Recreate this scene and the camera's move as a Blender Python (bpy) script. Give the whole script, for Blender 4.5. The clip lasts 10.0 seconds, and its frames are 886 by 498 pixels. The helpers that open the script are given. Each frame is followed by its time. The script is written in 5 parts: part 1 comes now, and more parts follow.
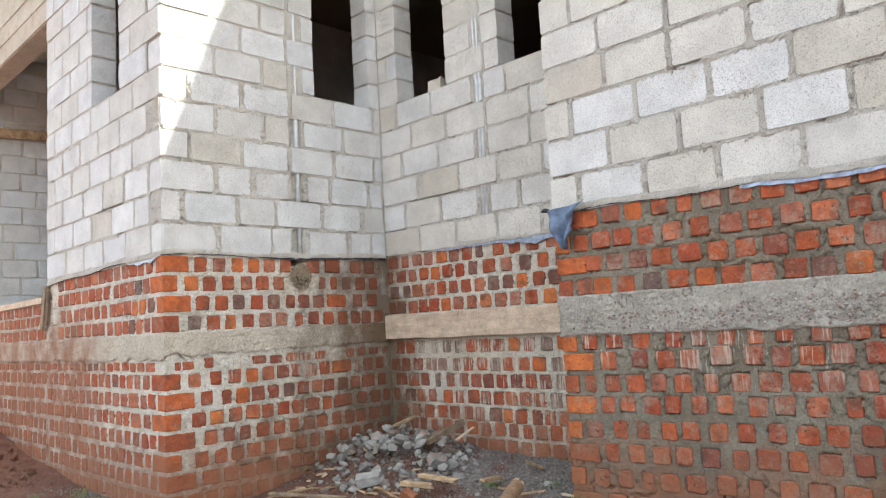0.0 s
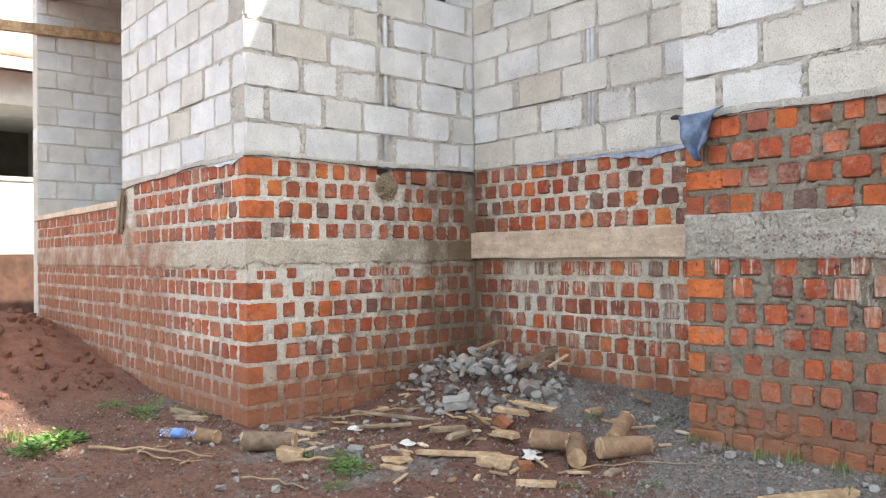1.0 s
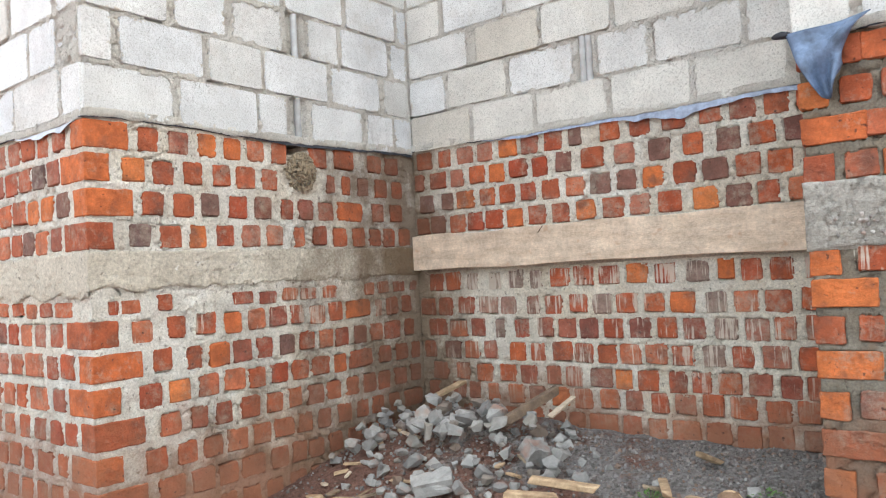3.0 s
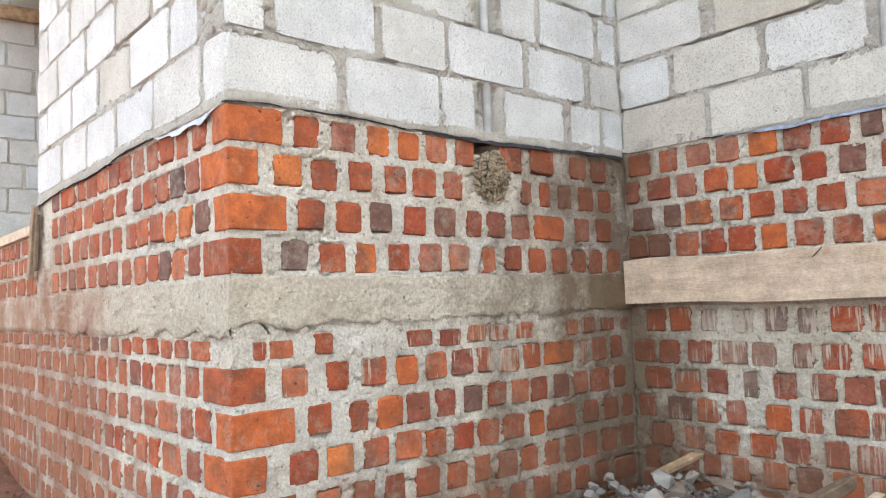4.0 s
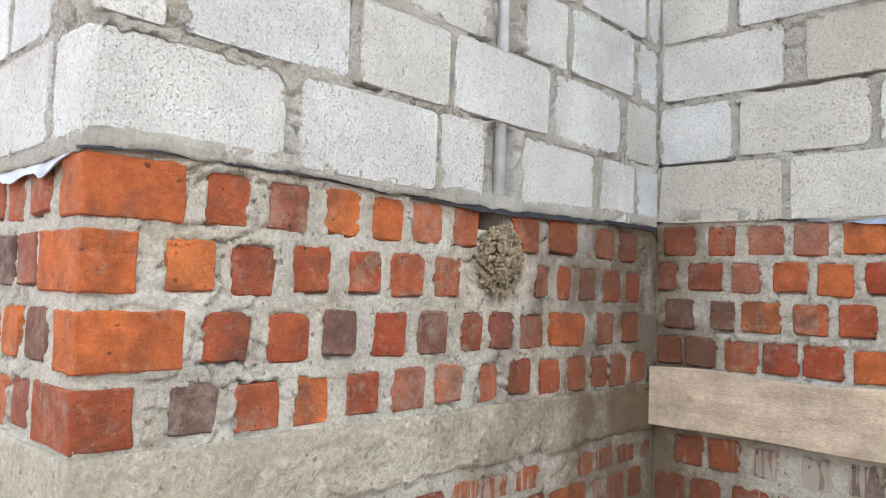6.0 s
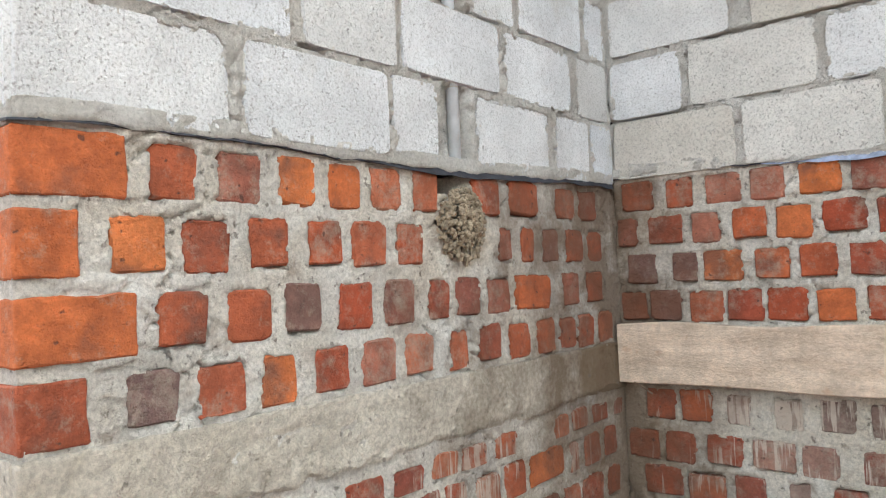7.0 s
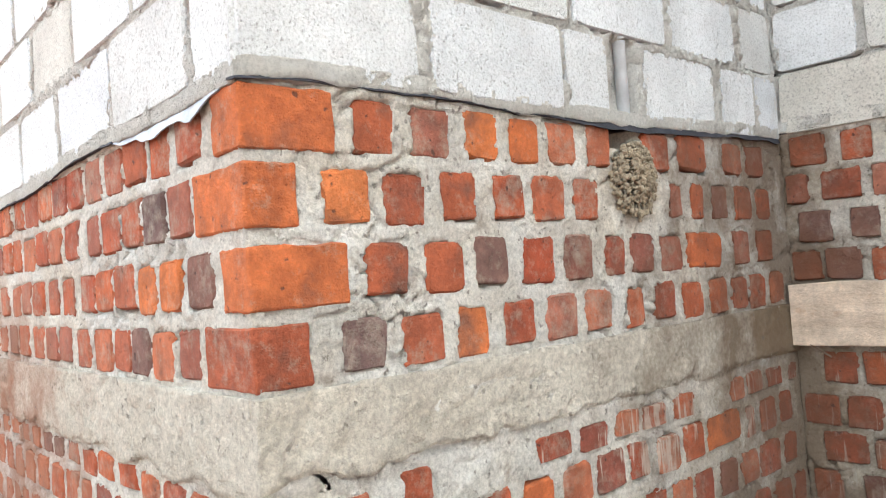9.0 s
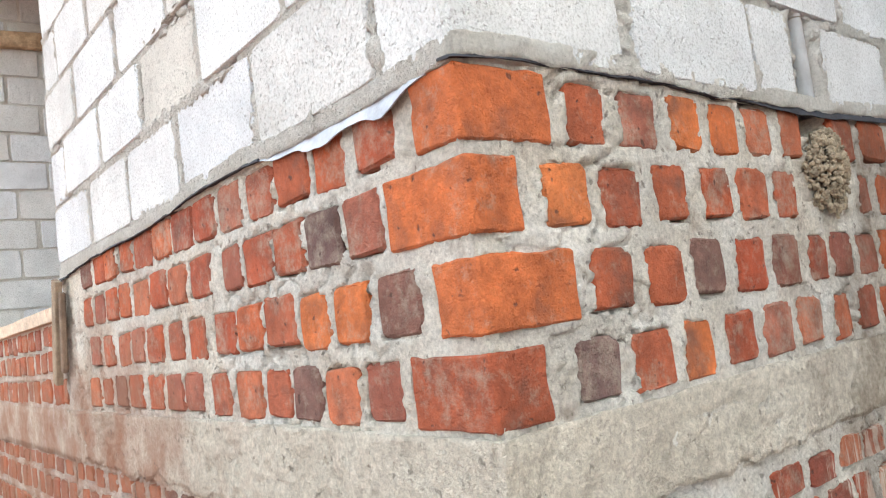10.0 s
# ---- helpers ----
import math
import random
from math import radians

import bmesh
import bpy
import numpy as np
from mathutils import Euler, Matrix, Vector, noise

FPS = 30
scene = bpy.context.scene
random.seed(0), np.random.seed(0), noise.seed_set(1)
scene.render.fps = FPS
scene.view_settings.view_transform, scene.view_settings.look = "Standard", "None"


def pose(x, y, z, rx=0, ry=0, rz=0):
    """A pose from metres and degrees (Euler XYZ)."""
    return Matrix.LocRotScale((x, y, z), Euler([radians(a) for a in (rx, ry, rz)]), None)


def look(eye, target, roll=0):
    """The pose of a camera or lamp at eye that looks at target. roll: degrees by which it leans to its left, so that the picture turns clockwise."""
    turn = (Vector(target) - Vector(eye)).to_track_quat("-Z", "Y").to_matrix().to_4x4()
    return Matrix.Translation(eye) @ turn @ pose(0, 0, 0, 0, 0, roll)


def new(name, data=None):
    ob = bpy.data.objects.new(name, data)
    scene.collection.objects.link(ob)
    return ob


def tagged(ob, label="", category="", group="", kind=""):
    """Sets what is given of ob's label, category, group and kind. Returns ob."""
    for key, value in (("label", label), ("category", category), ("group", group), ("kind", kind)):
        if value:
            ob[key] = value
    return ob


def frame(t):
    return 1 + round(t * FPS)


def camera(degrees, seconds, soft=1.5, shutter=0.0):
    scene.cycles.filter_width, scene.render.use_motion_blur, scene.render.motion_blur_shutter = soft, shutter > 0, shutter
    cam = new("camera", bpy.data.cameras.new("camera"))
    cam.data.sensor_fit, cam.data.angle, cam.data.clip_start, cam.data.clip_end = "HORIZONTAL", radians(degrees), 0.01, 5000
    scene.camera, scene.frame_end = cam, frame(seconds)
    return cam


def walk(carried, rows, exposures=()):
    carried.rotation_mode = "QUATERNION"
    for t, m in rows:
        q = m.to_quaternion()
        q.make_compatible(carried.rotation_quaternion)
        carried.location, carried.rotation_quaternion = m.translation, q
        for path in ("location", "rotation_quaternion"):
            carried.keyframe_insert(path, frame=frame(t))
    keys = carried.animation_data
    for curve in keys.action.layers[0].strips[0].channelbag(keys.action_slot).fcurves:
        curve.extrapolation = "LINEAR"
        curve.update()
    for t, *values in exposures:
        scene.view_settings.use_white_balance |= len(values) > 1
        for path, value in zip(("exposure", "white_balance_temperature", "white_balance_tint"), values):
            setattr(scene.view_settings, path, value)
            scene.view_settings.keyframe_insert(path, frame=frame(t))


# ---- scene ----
cam = camera(61.1, 10.0, 1.2)
PATH = [
    (0, (4.767, -2.153, 1.274), (3.357, -0.748, 1.475), -3.1),
    (0.5, (4.536, -2.133, 1.223), (3.065, -0.786, 1.366), -3.6),
    (1, (4.27, -2.089, 1.207), (2.755, -0.784, 1.224), -0.6),
    (1.5, (3.921, -2.048, 1.187), (2.53, -0.612, 1.155), -4.2),
    (2, (3.562, -1.931, 1.174), (2.146, -0.521, 1.262), -4.0),
    (2.2, (3.445, -1.84, 1.167), (2.057, -0.4, 1.215), -3.4),
    (3.3, (2.574, -1.222, 1.17), (1.361, 0.365, 1.263), -3.2),
    (3.5, (2.437, -1.117, 1.268), (1.141, 0.396, 1.444), -3.2),
    (4, (2.046, -0.939, 1.223), (0.531, 0.359, 1.362), -2.0),
    (4.5, (1.85, -0.865, 1.479), (0.34, 0.432, 1.672), -0.3),
    (5, (1.654, -0.707, 1.481), (0.135, 0.586, 1.626), -2.3),
    (5.5, (1.467, -0.541, 1.564), (-0.146, 0.636, 1.676), -1.1),
    (6, (1.287, -0.471, 1.616), (-0.104, 0.962, 1.721), 1.9),
    (6.2, (1.287, -0.456, 1.601), (-0.061, 1.019, 1.69), 1.6),
    (7.3, (1.203, -0.433, 1.558), (-0.075, 1.103, 1.635), -3.7),
    (7.5, (1.21, -0.423, 1.556), (-0.039, 1.137, 1.635), -3.0),
    (8, (1.207, -0.427, 1.552), (-0.071, 1.111, 1.612), -2.8),
    (8.5, (1.19, -0.437, 1.534), (-0.112, 1.079, 1.606), -2.5),
    (9, (1.1, -0.558, 1.493), (-0.399, 0.765, 1.559), -4.2),
    (9.5, (0.96, -0.64, 1.511), (-0.507, 0.713, 1.641), -7.3),
    (10, (0.738, -0.664, 1.487), (-0.8, 0.602, 1.66), -7.3),
]
walk(cam, [(t, look(eye, target, roll)) for t, eye, target, roll in PATH], [(0.0, 1.54, 6850, 2), (1.0, 1.67, 6850, 2), (2.0, 1.83, 6850, 2), (3.5, 2.02, 6850, 2), (4.5, 2.01, 6850, 2), (5.0, 1.95, 6850, 2), (6.0, 1.93, 6850, 2), (8.5, 2.14, 6850, 2), (9.0, 2.22, 6850, 2), (10.0, 2.08, 6850, 2)])

# ---- light ----
SUN = Vector((0.70, 0.30, 0.75)).normalized()
world = bpy.data.worlds.new("sky")
scene.world = world
world.use_nodes = True
wn = world.node_tree
sky = wn.nodes.new("ShaderNodeTexSky")
sky.sky_type, sky.sun_disc = "NISHITA", False
sky.sun_elevation = math.asin(SUN.z)
sky.sun_rotation = math.atan2(SUN.x, SUN.y)
sky.air_density, sky.dust_density, sky.ozone_density = 1.0, 3.0, 1.0
haze = wn.nodes.new("ShaderNodeMix")
haze.data_type = "RGBA"
haze.inputs[0].default_value, haze.inputs[7].default_value = 0.5, (6.2, 6.4, 6.8, 1)
wn.links.new(sky.outputs[0], haze.inputs[6])
wn.links.new(haze.outputs[2], wn.nodes["Background"].inputs[0])
wn.nodes["Background"].inputs[1].default_value = 0.15
sun = new("sun", bpy.data.lights.new("sun", "SUN"))
sun.data.energy, sun.data.angle, sun.data.color = 4.5, radians(0.6), (1.0, 0.95, 0.86)
sun.matrix_world = look(SUN * 30, (0, 0, 0))


# ---- materials ----
class Nodes:
    """A material's node tree with short calls."""

    def __init__(self, name):
        self.m = bpy.data.materials.new(name)
        self.m.use_nodes = True
        self.t = self.m.node_tree
        self.b = self.t.nodes["Principled BSDF"]
        self.pos = self.t.nodes.new("ShaderNodeNewGeometry").outputs["Position"]

    def put(self, value, socket):
        if isinstance(value, bpy.types.NodeSocket):
            self.t.links.new(value, socket)
        else:
            socket.default_value = value

    def math(self, op, a, b=0.0, clamp=False):
        n = self.t.nodes.new("ShaderNodeMath")
        n.operation, n.use_clamp = op, clamp
        self.put(a, n.inputs[0]), self.put(b, n.inputs[1])
        return n.outputs[0]

    def scaled(self, v):
        n = self.t.nodes.new("ShaderNodeVectorMath")
        n.operation = "MULTIPLY"
        self.put(self.pos, n.inputs[0])
        n.inputs[1].default_value = v
        return n.outputs[0]

    def noise(self, scale, detail=3.0, rough=0.6, vec=None):
        n = self.t.nodes.new("ShaderNodeTexNoise")
        n.inputs["Scale"].default_value = scale
        n.inputs["Detail"].default_value, n.inputs["Roughness"].default_value = detail, rough
        self.put(vec or self.pos, n.inputs["Vector"])
        return n.outputs[0]

    def cells(self, scale, vec=None, out="Distance"):
        n = self.t.nodes.new("ShaderNodeTexVoronoi")
        n.inputs["Scale"].default_value = scale
        self.put(vec or self.pos, n.inputs["Vector"])
        return n.outputs[out]

    def span(self, value, lo, hi, to_lo=0.0, to_hi=1.0):
        n = self.t.nodes.new("ShaderNodeMapRange")
        self.put(value, n.inputs[0])
        for k, v in enumerate((lo, hi, to_lo, to_hi)):
            n.inputs[k + 1].default_value = v
        return n.outputs[0]

    def ramp(self, value, stops, mode="LINEAR"):
        n = self.t.nodes.new("ShaderNodeValToRGB")
        n.color_ramp.interpolation = mode
        e = n.color_ramp.elements
        while len(e) < len(stops):
            e.new(0.5)
        for k, (p, c) in enumerate(stops):
            e[k].position, e[k].color = p, (*c, 1)
        self.put(value, n.inputs[0])
        return n.outputs[0]

    def mix(self, f, a, b, mode="MIX"):
        n = self.t.nodes.new("ShaderNodeMix")
        n.data_type, n.blend_type = "RGBA", mode
        self.put(f, n.inputs[0])
        for v, s in ((a, n.inputs[6]), (b, n.inputs[7])):
            self.put((*v, 1) if isinstance(v, tuple) else v, s)
        return n.outputs[2]

    def grey(self, v):
        n = self.t.nodes.new("ShaderNodeCombineColor")
        for k in range(3):
            self.put(v, n.inputs[k])
        return n.outputs[0]

    def random(self):
        return self.t.nodes.new("ShaderNodeObjectInfo").outputs["Random"]

    def island(self):
        return self.t.nodes.new("ShaderNodeNewGeometry").outputs["Random Per Island"]

    def axis(self, k):
        n = self.t.nodes.new("ShaderNodeSeparateXYZ")
        self.put(self.pos, n.inputs[0])
        return n.outputs[k]

    def finish(self, color, rough=0.9, bumps=(), metal=0.0):
        self.put((*color, 1) if isinstance(color, tuple) else color, self.b.inputs["Base Color"])
        self.put(rough, self.b.inputs["Roughness"])
        self.b.inputs["Metallic"].default_value = metal
        last = None
        for height, dist in bumps:
            n = self.t.nodes.new("ShaderNodeBump")
            n.inputs["Distance"].default_value, n.inputs["Strength"].default_value = dist, 1.0
            self.put(height, n.inputs["Height"])
            if last:
                self.t.links.new(last, n.inputs["Normal"])
            last = n.outputs[0]
        if last:
            self.t.links.new(last, self.b.inputs["Normal"])
        return self.m


MUD = (0.30, 0.128, 0.072)


def mud_mask(k, reach=0.80):
    """Red soil splashed up from the ground, and the washed-over far part of the south wall."""
    z = k.span(k.axis(2), 0.15, 0.15 + reach, 1.0, 0.0)
    far = k.math("MULTIPLY", k.span(k.axis(0), -1.5, -0.3, 1.0, 0.0), k.span(k.axis(1), -0.3, 0.6, 1.0, 0.0))
    high = k.span(k.axis(2), 1.25, 1.75, 1.0, 0.35)
    low = k.math("MAXIMUM", z, k.math("MULTIPLY", far, high))
    n = k.math("ADD", k.noise(4.5, 5.0, 0.65), k.math("MULTIPLY", low, 0.75))
    return k.span(n, 0.71, 1.10, 0.0, 0.86)


def damp_shade_mask(k):
    """Brown damp down the recess's inner corner, spread wider than the stain as painted shade."""
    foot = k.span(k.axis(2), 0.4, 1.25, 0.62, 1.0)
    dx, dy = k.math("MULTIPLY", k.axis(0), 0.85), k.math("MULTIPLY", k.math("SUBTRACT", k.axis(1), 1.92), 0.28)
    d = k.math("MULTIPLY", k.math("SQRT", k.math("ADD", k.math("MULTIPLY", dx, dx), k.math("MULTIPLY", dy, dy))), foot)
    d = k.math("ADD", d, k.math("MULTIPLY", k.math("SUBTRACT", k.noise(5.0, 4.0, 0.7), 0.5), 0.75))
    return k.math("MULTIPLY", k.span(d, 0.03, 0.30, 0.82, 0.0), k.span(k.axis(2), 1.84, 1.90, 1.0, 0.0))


def streak_mask(k, top, low, amount):
    """Lime drips that ran down from a height."""
    n = k.noise(1.0, 3.0, 0.6, k.scaled((70.0, 70.0, 4.5)))
    patch = k.noise(4.2, 3.0, 0.6)
    fade = k.math("MULTIPLY", k.span(k.axis(2), low, low + 0.35), k.span(k.axis(2), top, top + 0.02, 1.0, 0.0))
    s = k.math("ADD", n, k.math("MULTIPLY", patch, 0.9))
    return k.math("MULTIPLY", k.span(s, 1.12 - amount, 1.19 - amount, 0.0, 0.8), fade, True)


BRICK_STOPS = [
    (0.0, (0.43, 0.088, 0.034)), (0.16, (0.52, 0.130, 0.048)), (0.30, (0.38, 0.070, 0.030)), (0.44, (0.56, 0.175, 0.085)),
    (0.58, (0.34, 0.072, 0.038)), (0.70, (0.48, 0.110, 0.042)), (0.80, (0.27, 0.065, 0.041)), (0.90, (0.46, 0.170, 0.110)),
    (0.965, (0.30, 0.085, 0.055)), (1.0, (0.135, 0.080, 0.075))]


def brick_material(name, stops, smear=0.5, streak=None, per_island=False):
    k = Nodes(name)
    c = k.ramp(k.island() if per_island else k.random(), stops)
    c = k.mix(0.9, c, k.grey(k.span(k.noise(11.0, 5.0, 0.65), 0.36, 0.64, 0.66, 1.2)), "MULTIPLY")
    c = k.mix(0.8, c, k.grey(k.span(k.noise(95.0, 5.0, 0.75), 0.36, 0.64, 0.80, 1.14)), "MULTIPLY")
    burn = k.span(k.noise(8.0, 4.0, 0.6), 0.53, 0.68, 0.0, 0.68)
    c = k.mix(burn, c, (0.13, 0.07, 0.055))
    dust = k.span(k.math("ADD", k.noise(26.0, 6.0, 0.8), k.math("MULTIPLY", k.noise(4.1, 2.0), 0.55)), 0.98 - 0.34 * smear, 1.22 - 0.3 * smear, 0.0, 0.7)
    c = k.mix(dust, c, (0.44, 0.39, 0.32))
    if streak:
        c = k.mix(streak_mask(k, *streak), c, (0.62, 0.54, 0.46))
    c = k.mix(mud_mask(k), c, MUD)
    c = k.mix(damp_shade_mask(k), c, (0.16, 0.066, 0.036))
    pits = k.span(k.cells(95.0), 0.0, 0.22, 0.0, 1.0)
    dark = k.span(k.noise(46.0, 2.0, 0.5), 0.68, 0.73, 0.0, 0.75)
    c = k.mix(dark, c, (0.07, 0.035, 0.028))
    return k.finish(c, 0.9, [(k.noise(30.0, 6.0, 0.7), 0.015), (pits, 0.002), (dark, -0.004), (k.noise(300.0, 3.0), 0.004)])


def mortar_material(name, light, dark, streak=None, wet=True):
    k = Nodes(name)
    c = k.mix(k.span(k.noise(3.6, 6.0, 0.7), 0.36, 0.64), dark, light)
    c = k.mix(0.9, c, k.grey(k.span(k.noise(105.0, 6.0, 0.8), 0.36, 0.60, 0.66, 1.14)), "MULTIPLY")
    c = k.mix(k.span(k.noise(14.0, 4.0), 0.58, 0.70, 0.0, 0.55), c, (0.27, 0.20, 0.145))
    c = k.mix(k.span(k.noise(1.7, 5.0, 0.7), 0.42, 0.62, 0.0, 0.55), c, k.mix(1.0, c, (0.86, 0.76, 0.62), "MULTIPLY"))
    crumb = k.span(k.noise(48.0, 3.0, 0.6), 0.63, 0.69, 0.0, 0.6)
    c = k.mix(crumb, c, (0.13, 0.105, 0.085))
    if streak:
        c = k.mix(streak_mask(k, *streak), c, (0.66, 0.62, 0.54))
    if wet:
        c = k.mix(mud_mask(k, 0.76), c, MUD)
        c = k.mix(damp_shade_mask(k), c, (0.135, 0.082, 0.044))
    return k.finish(c, 0.96, [(k.noise(26.0, 5.0, 0.65), 0.014), (crumb, -0.008), (k.noise(170.0, 5.0, 0.8), 0.008)])


def joint_material():
    k = Nodes("block_mortar")
    c = k.mix(k.span(k.noise(5.0, 6.0, 0.7), 0.36, 0.64), (0.605, 0.58, 0.535), (0.745, 0.73, 0.695))
    c = k.mix(0.9, c, k.grey(k.span(k.noise(120.0, 5.0, 0.8), 0.36, 0.56, 0.80, 1.06)), "MULTIPLY")
    crack = k.span(k.noise(44.0, 4.0, 0.7), 0.665, 0.70, 0.0, 0.6)
    c = k.mix(crack, c, (0.17, 0.15, 0.13))
    return k.finish(c, 0.96, [(k.noise(40.0, 6.0, 0.8), 0.024), (crack, -0.006), (k.noise(170.0, 5.0, 0.8), 0.005)])


def block_material(name, stops, per_island=False):
    k = Nodes(name)
    c = k.ramp(k.island() if per_island else k.random(), stops)
    c = k.mix(0.9, c, k.grey(k.span(k.noise(4.0, 6.0, 0.65), 0.36, 0.64, 0.86, 1.10)), "MULTIPLY")
    grain = k.noise(170.0, 4.0, 0.75)
    c = k.mix(0.95, c, k.grey(k.span(grain, 0.36, 0.52, 0.76, 1.07)), "MULTIPLY")
    c = k.mix(k.span(k.noise(2.3, 5.0, 0.7), 0.58, 0.74, 0.0, 0.45), c, (0.50, 0.465, 0.40))
    hole = k.span(k.noise(150.0, 2.0, 0.5), 0.62, 0.69, 0.0, 0.5)
    c = k.mix(hole, c, (0.30, 0.29, 0.28))
    return k.finish(c, 0.95, [(k.noise(24.0, 5.0), 0.010), (hole, -0.006), (grain, 0.006)])


BLOCK_STOPS = [(0.0, (0.68, 0.71, 0.75)), (0.22, (0.72, 0.74, 0.76)), (0.4, (0.66, 0.665, 0.66)), (0.6, (0.74, 0.77, 0.81)),
               (0.8, (0.64, 0.64, 0.625)), (0.93, (0.69, 0.70, 0.70)), (1.0, (0.61, 0.595, 0.555))]
M_BRICK = brick_material("brick_fired", BRICK_STOPS, 0.66)
M_BRICK_R = brick_material("brick_streaked", BRICK_STOPS, 0.68, (1.2, 0.35, 0.10))
M_BRICK_P = brick_material("brick_dusty", BRICK_STOPS, 0.7, (1.2, 0.8, 0.09))
M_BRICK_FAR = brick_material("brick_joined", BRICK_STOPS, 0.5, None, True)
M_QUOIN = brick_material("brick_bright", [(0.0, (0.64, 0.185, 0.055)), (0.5, (0.54, 0.135, 0.045)), (1.0, (0.66, 0.21, 0.068))], 0.46)
M_BURNT = brick_material("brick_burnt", [(0.0, (0.19, 0.112, 0.095)), (0.5, (0.27, 0.110, 0.080)), (1.0, (0.15, 0.105, 0.10))], 0.6)
M_DARKRED = brick_material("brick_dark_red", [(0.0, (0.36, 0.085, 0.038)), (1.0, (0.42, 0.105, 0.044))], 0.5)
M_LIMED = brick_material("brick_limed", [(0.0, (0.34, 0.23, 0.185)), (0.5, (0.26, 0.175, 0.15)), (1.0, (0.38, 0.20, 0.15))], 0.7, (1.2, 0.35, 0.16))
M_MORTAR = mortar_material("mortar_pale", (0.84, 0.825, 0.785), (0.60, 0.575, 0.53))
M_MORTAR_R = mortar_material("mortar_limed", (0.82, 0.79, 0.73), (0.60, 0.565, 0.50), (1.2, 0.4, 0.05))
M_MORTAR_P = mortar_material("mortar_grey", (0.33, 0.30, 0.25), (0.19, 0.168, 0.138), (1.2, 0.8, 0.0))
M_JOINT = joint_material()
M_BLOCK = block_material("concrete_block", BLOCK_STOPS)
M_BLOCK_WARM = block_material("concrete_block_warm", [(0.0, (0.72, 0.72, 0.70)), (0.25, (0.66, 0.645, 0.605)), (0.5, (0.75, 0.76, 0.745)), (0.7, (0.68, 0.665, 0.625)), (0.88, (0.72, 0.745, 0.77)), (1.0, (0.63, 0.60, 0.54))])
M_BLOCK_WHITE = block_material("concrete_block_white", [(0.0, (0.77, 0.80, 0.83)), (1.0, (0.74, 0.76, 0.78))])
M_PLASTER = block_material("weathered_blocks", [(0.0, (0.62, 0.62, 0.61)), (1.0, (0.66, 0.65, 0.63))])
M_BLOCK_TAN = block_material("concrete_block_tan", [(0.0, (0.60, 0.575, 0.525)), (1.0, (0.63, 0.60, 0.54))])


def band_material(name, light, dark, pebble=0.0):
    k = Nodes(name)
    c = k.mix(k.span(k.noise(2.4, 6.0, 0.7), 0.36, 0.64), dark, light)
    c = k.mix(0.9, c, k.grey(k.span(k.noise(80.0, 5.0, 0.8), 0.36, 0.64, 0.66, 1.2)), "MULTIPLY")
    c = k.mix(mud_mask(k), c, MUD)
    c = k.mix(damp_shade_mask(k), c, (0.14, 0.088, 0.048))
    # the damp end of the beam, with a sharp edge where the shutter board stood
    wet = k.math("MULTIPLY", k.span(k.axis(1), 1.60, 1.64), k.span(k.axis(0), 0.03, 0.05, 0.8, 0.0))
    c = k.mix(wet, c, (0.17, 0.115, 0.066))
    gap = k.span(k.noise(36.0, 3.0, 0.6), 0.64, 0.70, 0.0, 0.6)
    c = k.mix(gap, c, (0.16, 0.14, 0.12))
    holes = k.span(k.cells(48.0), 0.0, 0.2, 0.0, 1.0)
    return k.finish(c, 0.93, [(k.noise(18.0, 5.0, 0.65), 0.014), (holes, 0.003), (gap, -0.006), (k.noise(210.0, 4.0, 0.75), 0.008)])


M_BAND = band_material("beam_concrete", (0.70, 0.65, 0.565), (0.52, 0.47, 0.395))
M_BAND_P = band_material("beam_concrete_grey", (0.53, 0.505, 0.465), (0.38, 0.355, 0.32))


def wood_material(name, light, dark, along=(2.0, 40.0, 40.0), rings=0.0):
    k = Nodes(name)
    grain = k.noise(1.0, 5.0, 0.65, k.scaled(along))
    c = k.mix(k.span(grain, 0.36, 0.64), dark, light)
    c = k.mix(0.8, c, k.grey(k.span(k.noise(7.0, 5.0, 0.7), 0.36, 0.64, 0.72, 1.15)), "MULTIPLY")
    c = k.mix(0.6, c, k.grey(k.span(k.noise(60.0, 4.0, 0.7), 0.36, 0.64, 0.75, 1.15)), "MULTIPLY")
    c = k.mix(k.span(k.noise(11.0, 3.0, 0.6), 0.62, 0.70, 0.0, 0.45), c, (0.42, 0.22, 0.12))
    c = k.mix(k.span(k.cells(5.5), 0.0, 0.07, 0.6, 0.0), c, (0.20, 0.11, 0.06))
    return k.finish(c, 0.8, [(grain, 0.006), (k.noise(130.0, 4.0, 0.7), 0.005)])


M_PLANK = wood_material("plank_wood", (0.70, 0.575, 0.46), (0.56, 0.435, 0.33), (4.0, 22.0, 22.0))
M_WOOD = wood_material("raw_wood", (0.54, 0.39, 0.25), (0.37, 0.245, 0.145), (14.0, 14.0, 14.0))
M_WOOD_OLD = wood_material("weathered_wood", (0.36, 0.28, 0.20), (0.20, 0.14, 0.095), (12.0, 12.0, 12.0))
M_BARK = wood_material("bark", (0.24, 0.165, 0.115), (0.13, 0.09, 0.065), (18.0, 18.0, 18.0))
M_LOG = wood_material("peeled_log", (0.34, 0.22, 0.14), (0.19, 0.115, 0.07), (9.0, 9.0, 9.0))


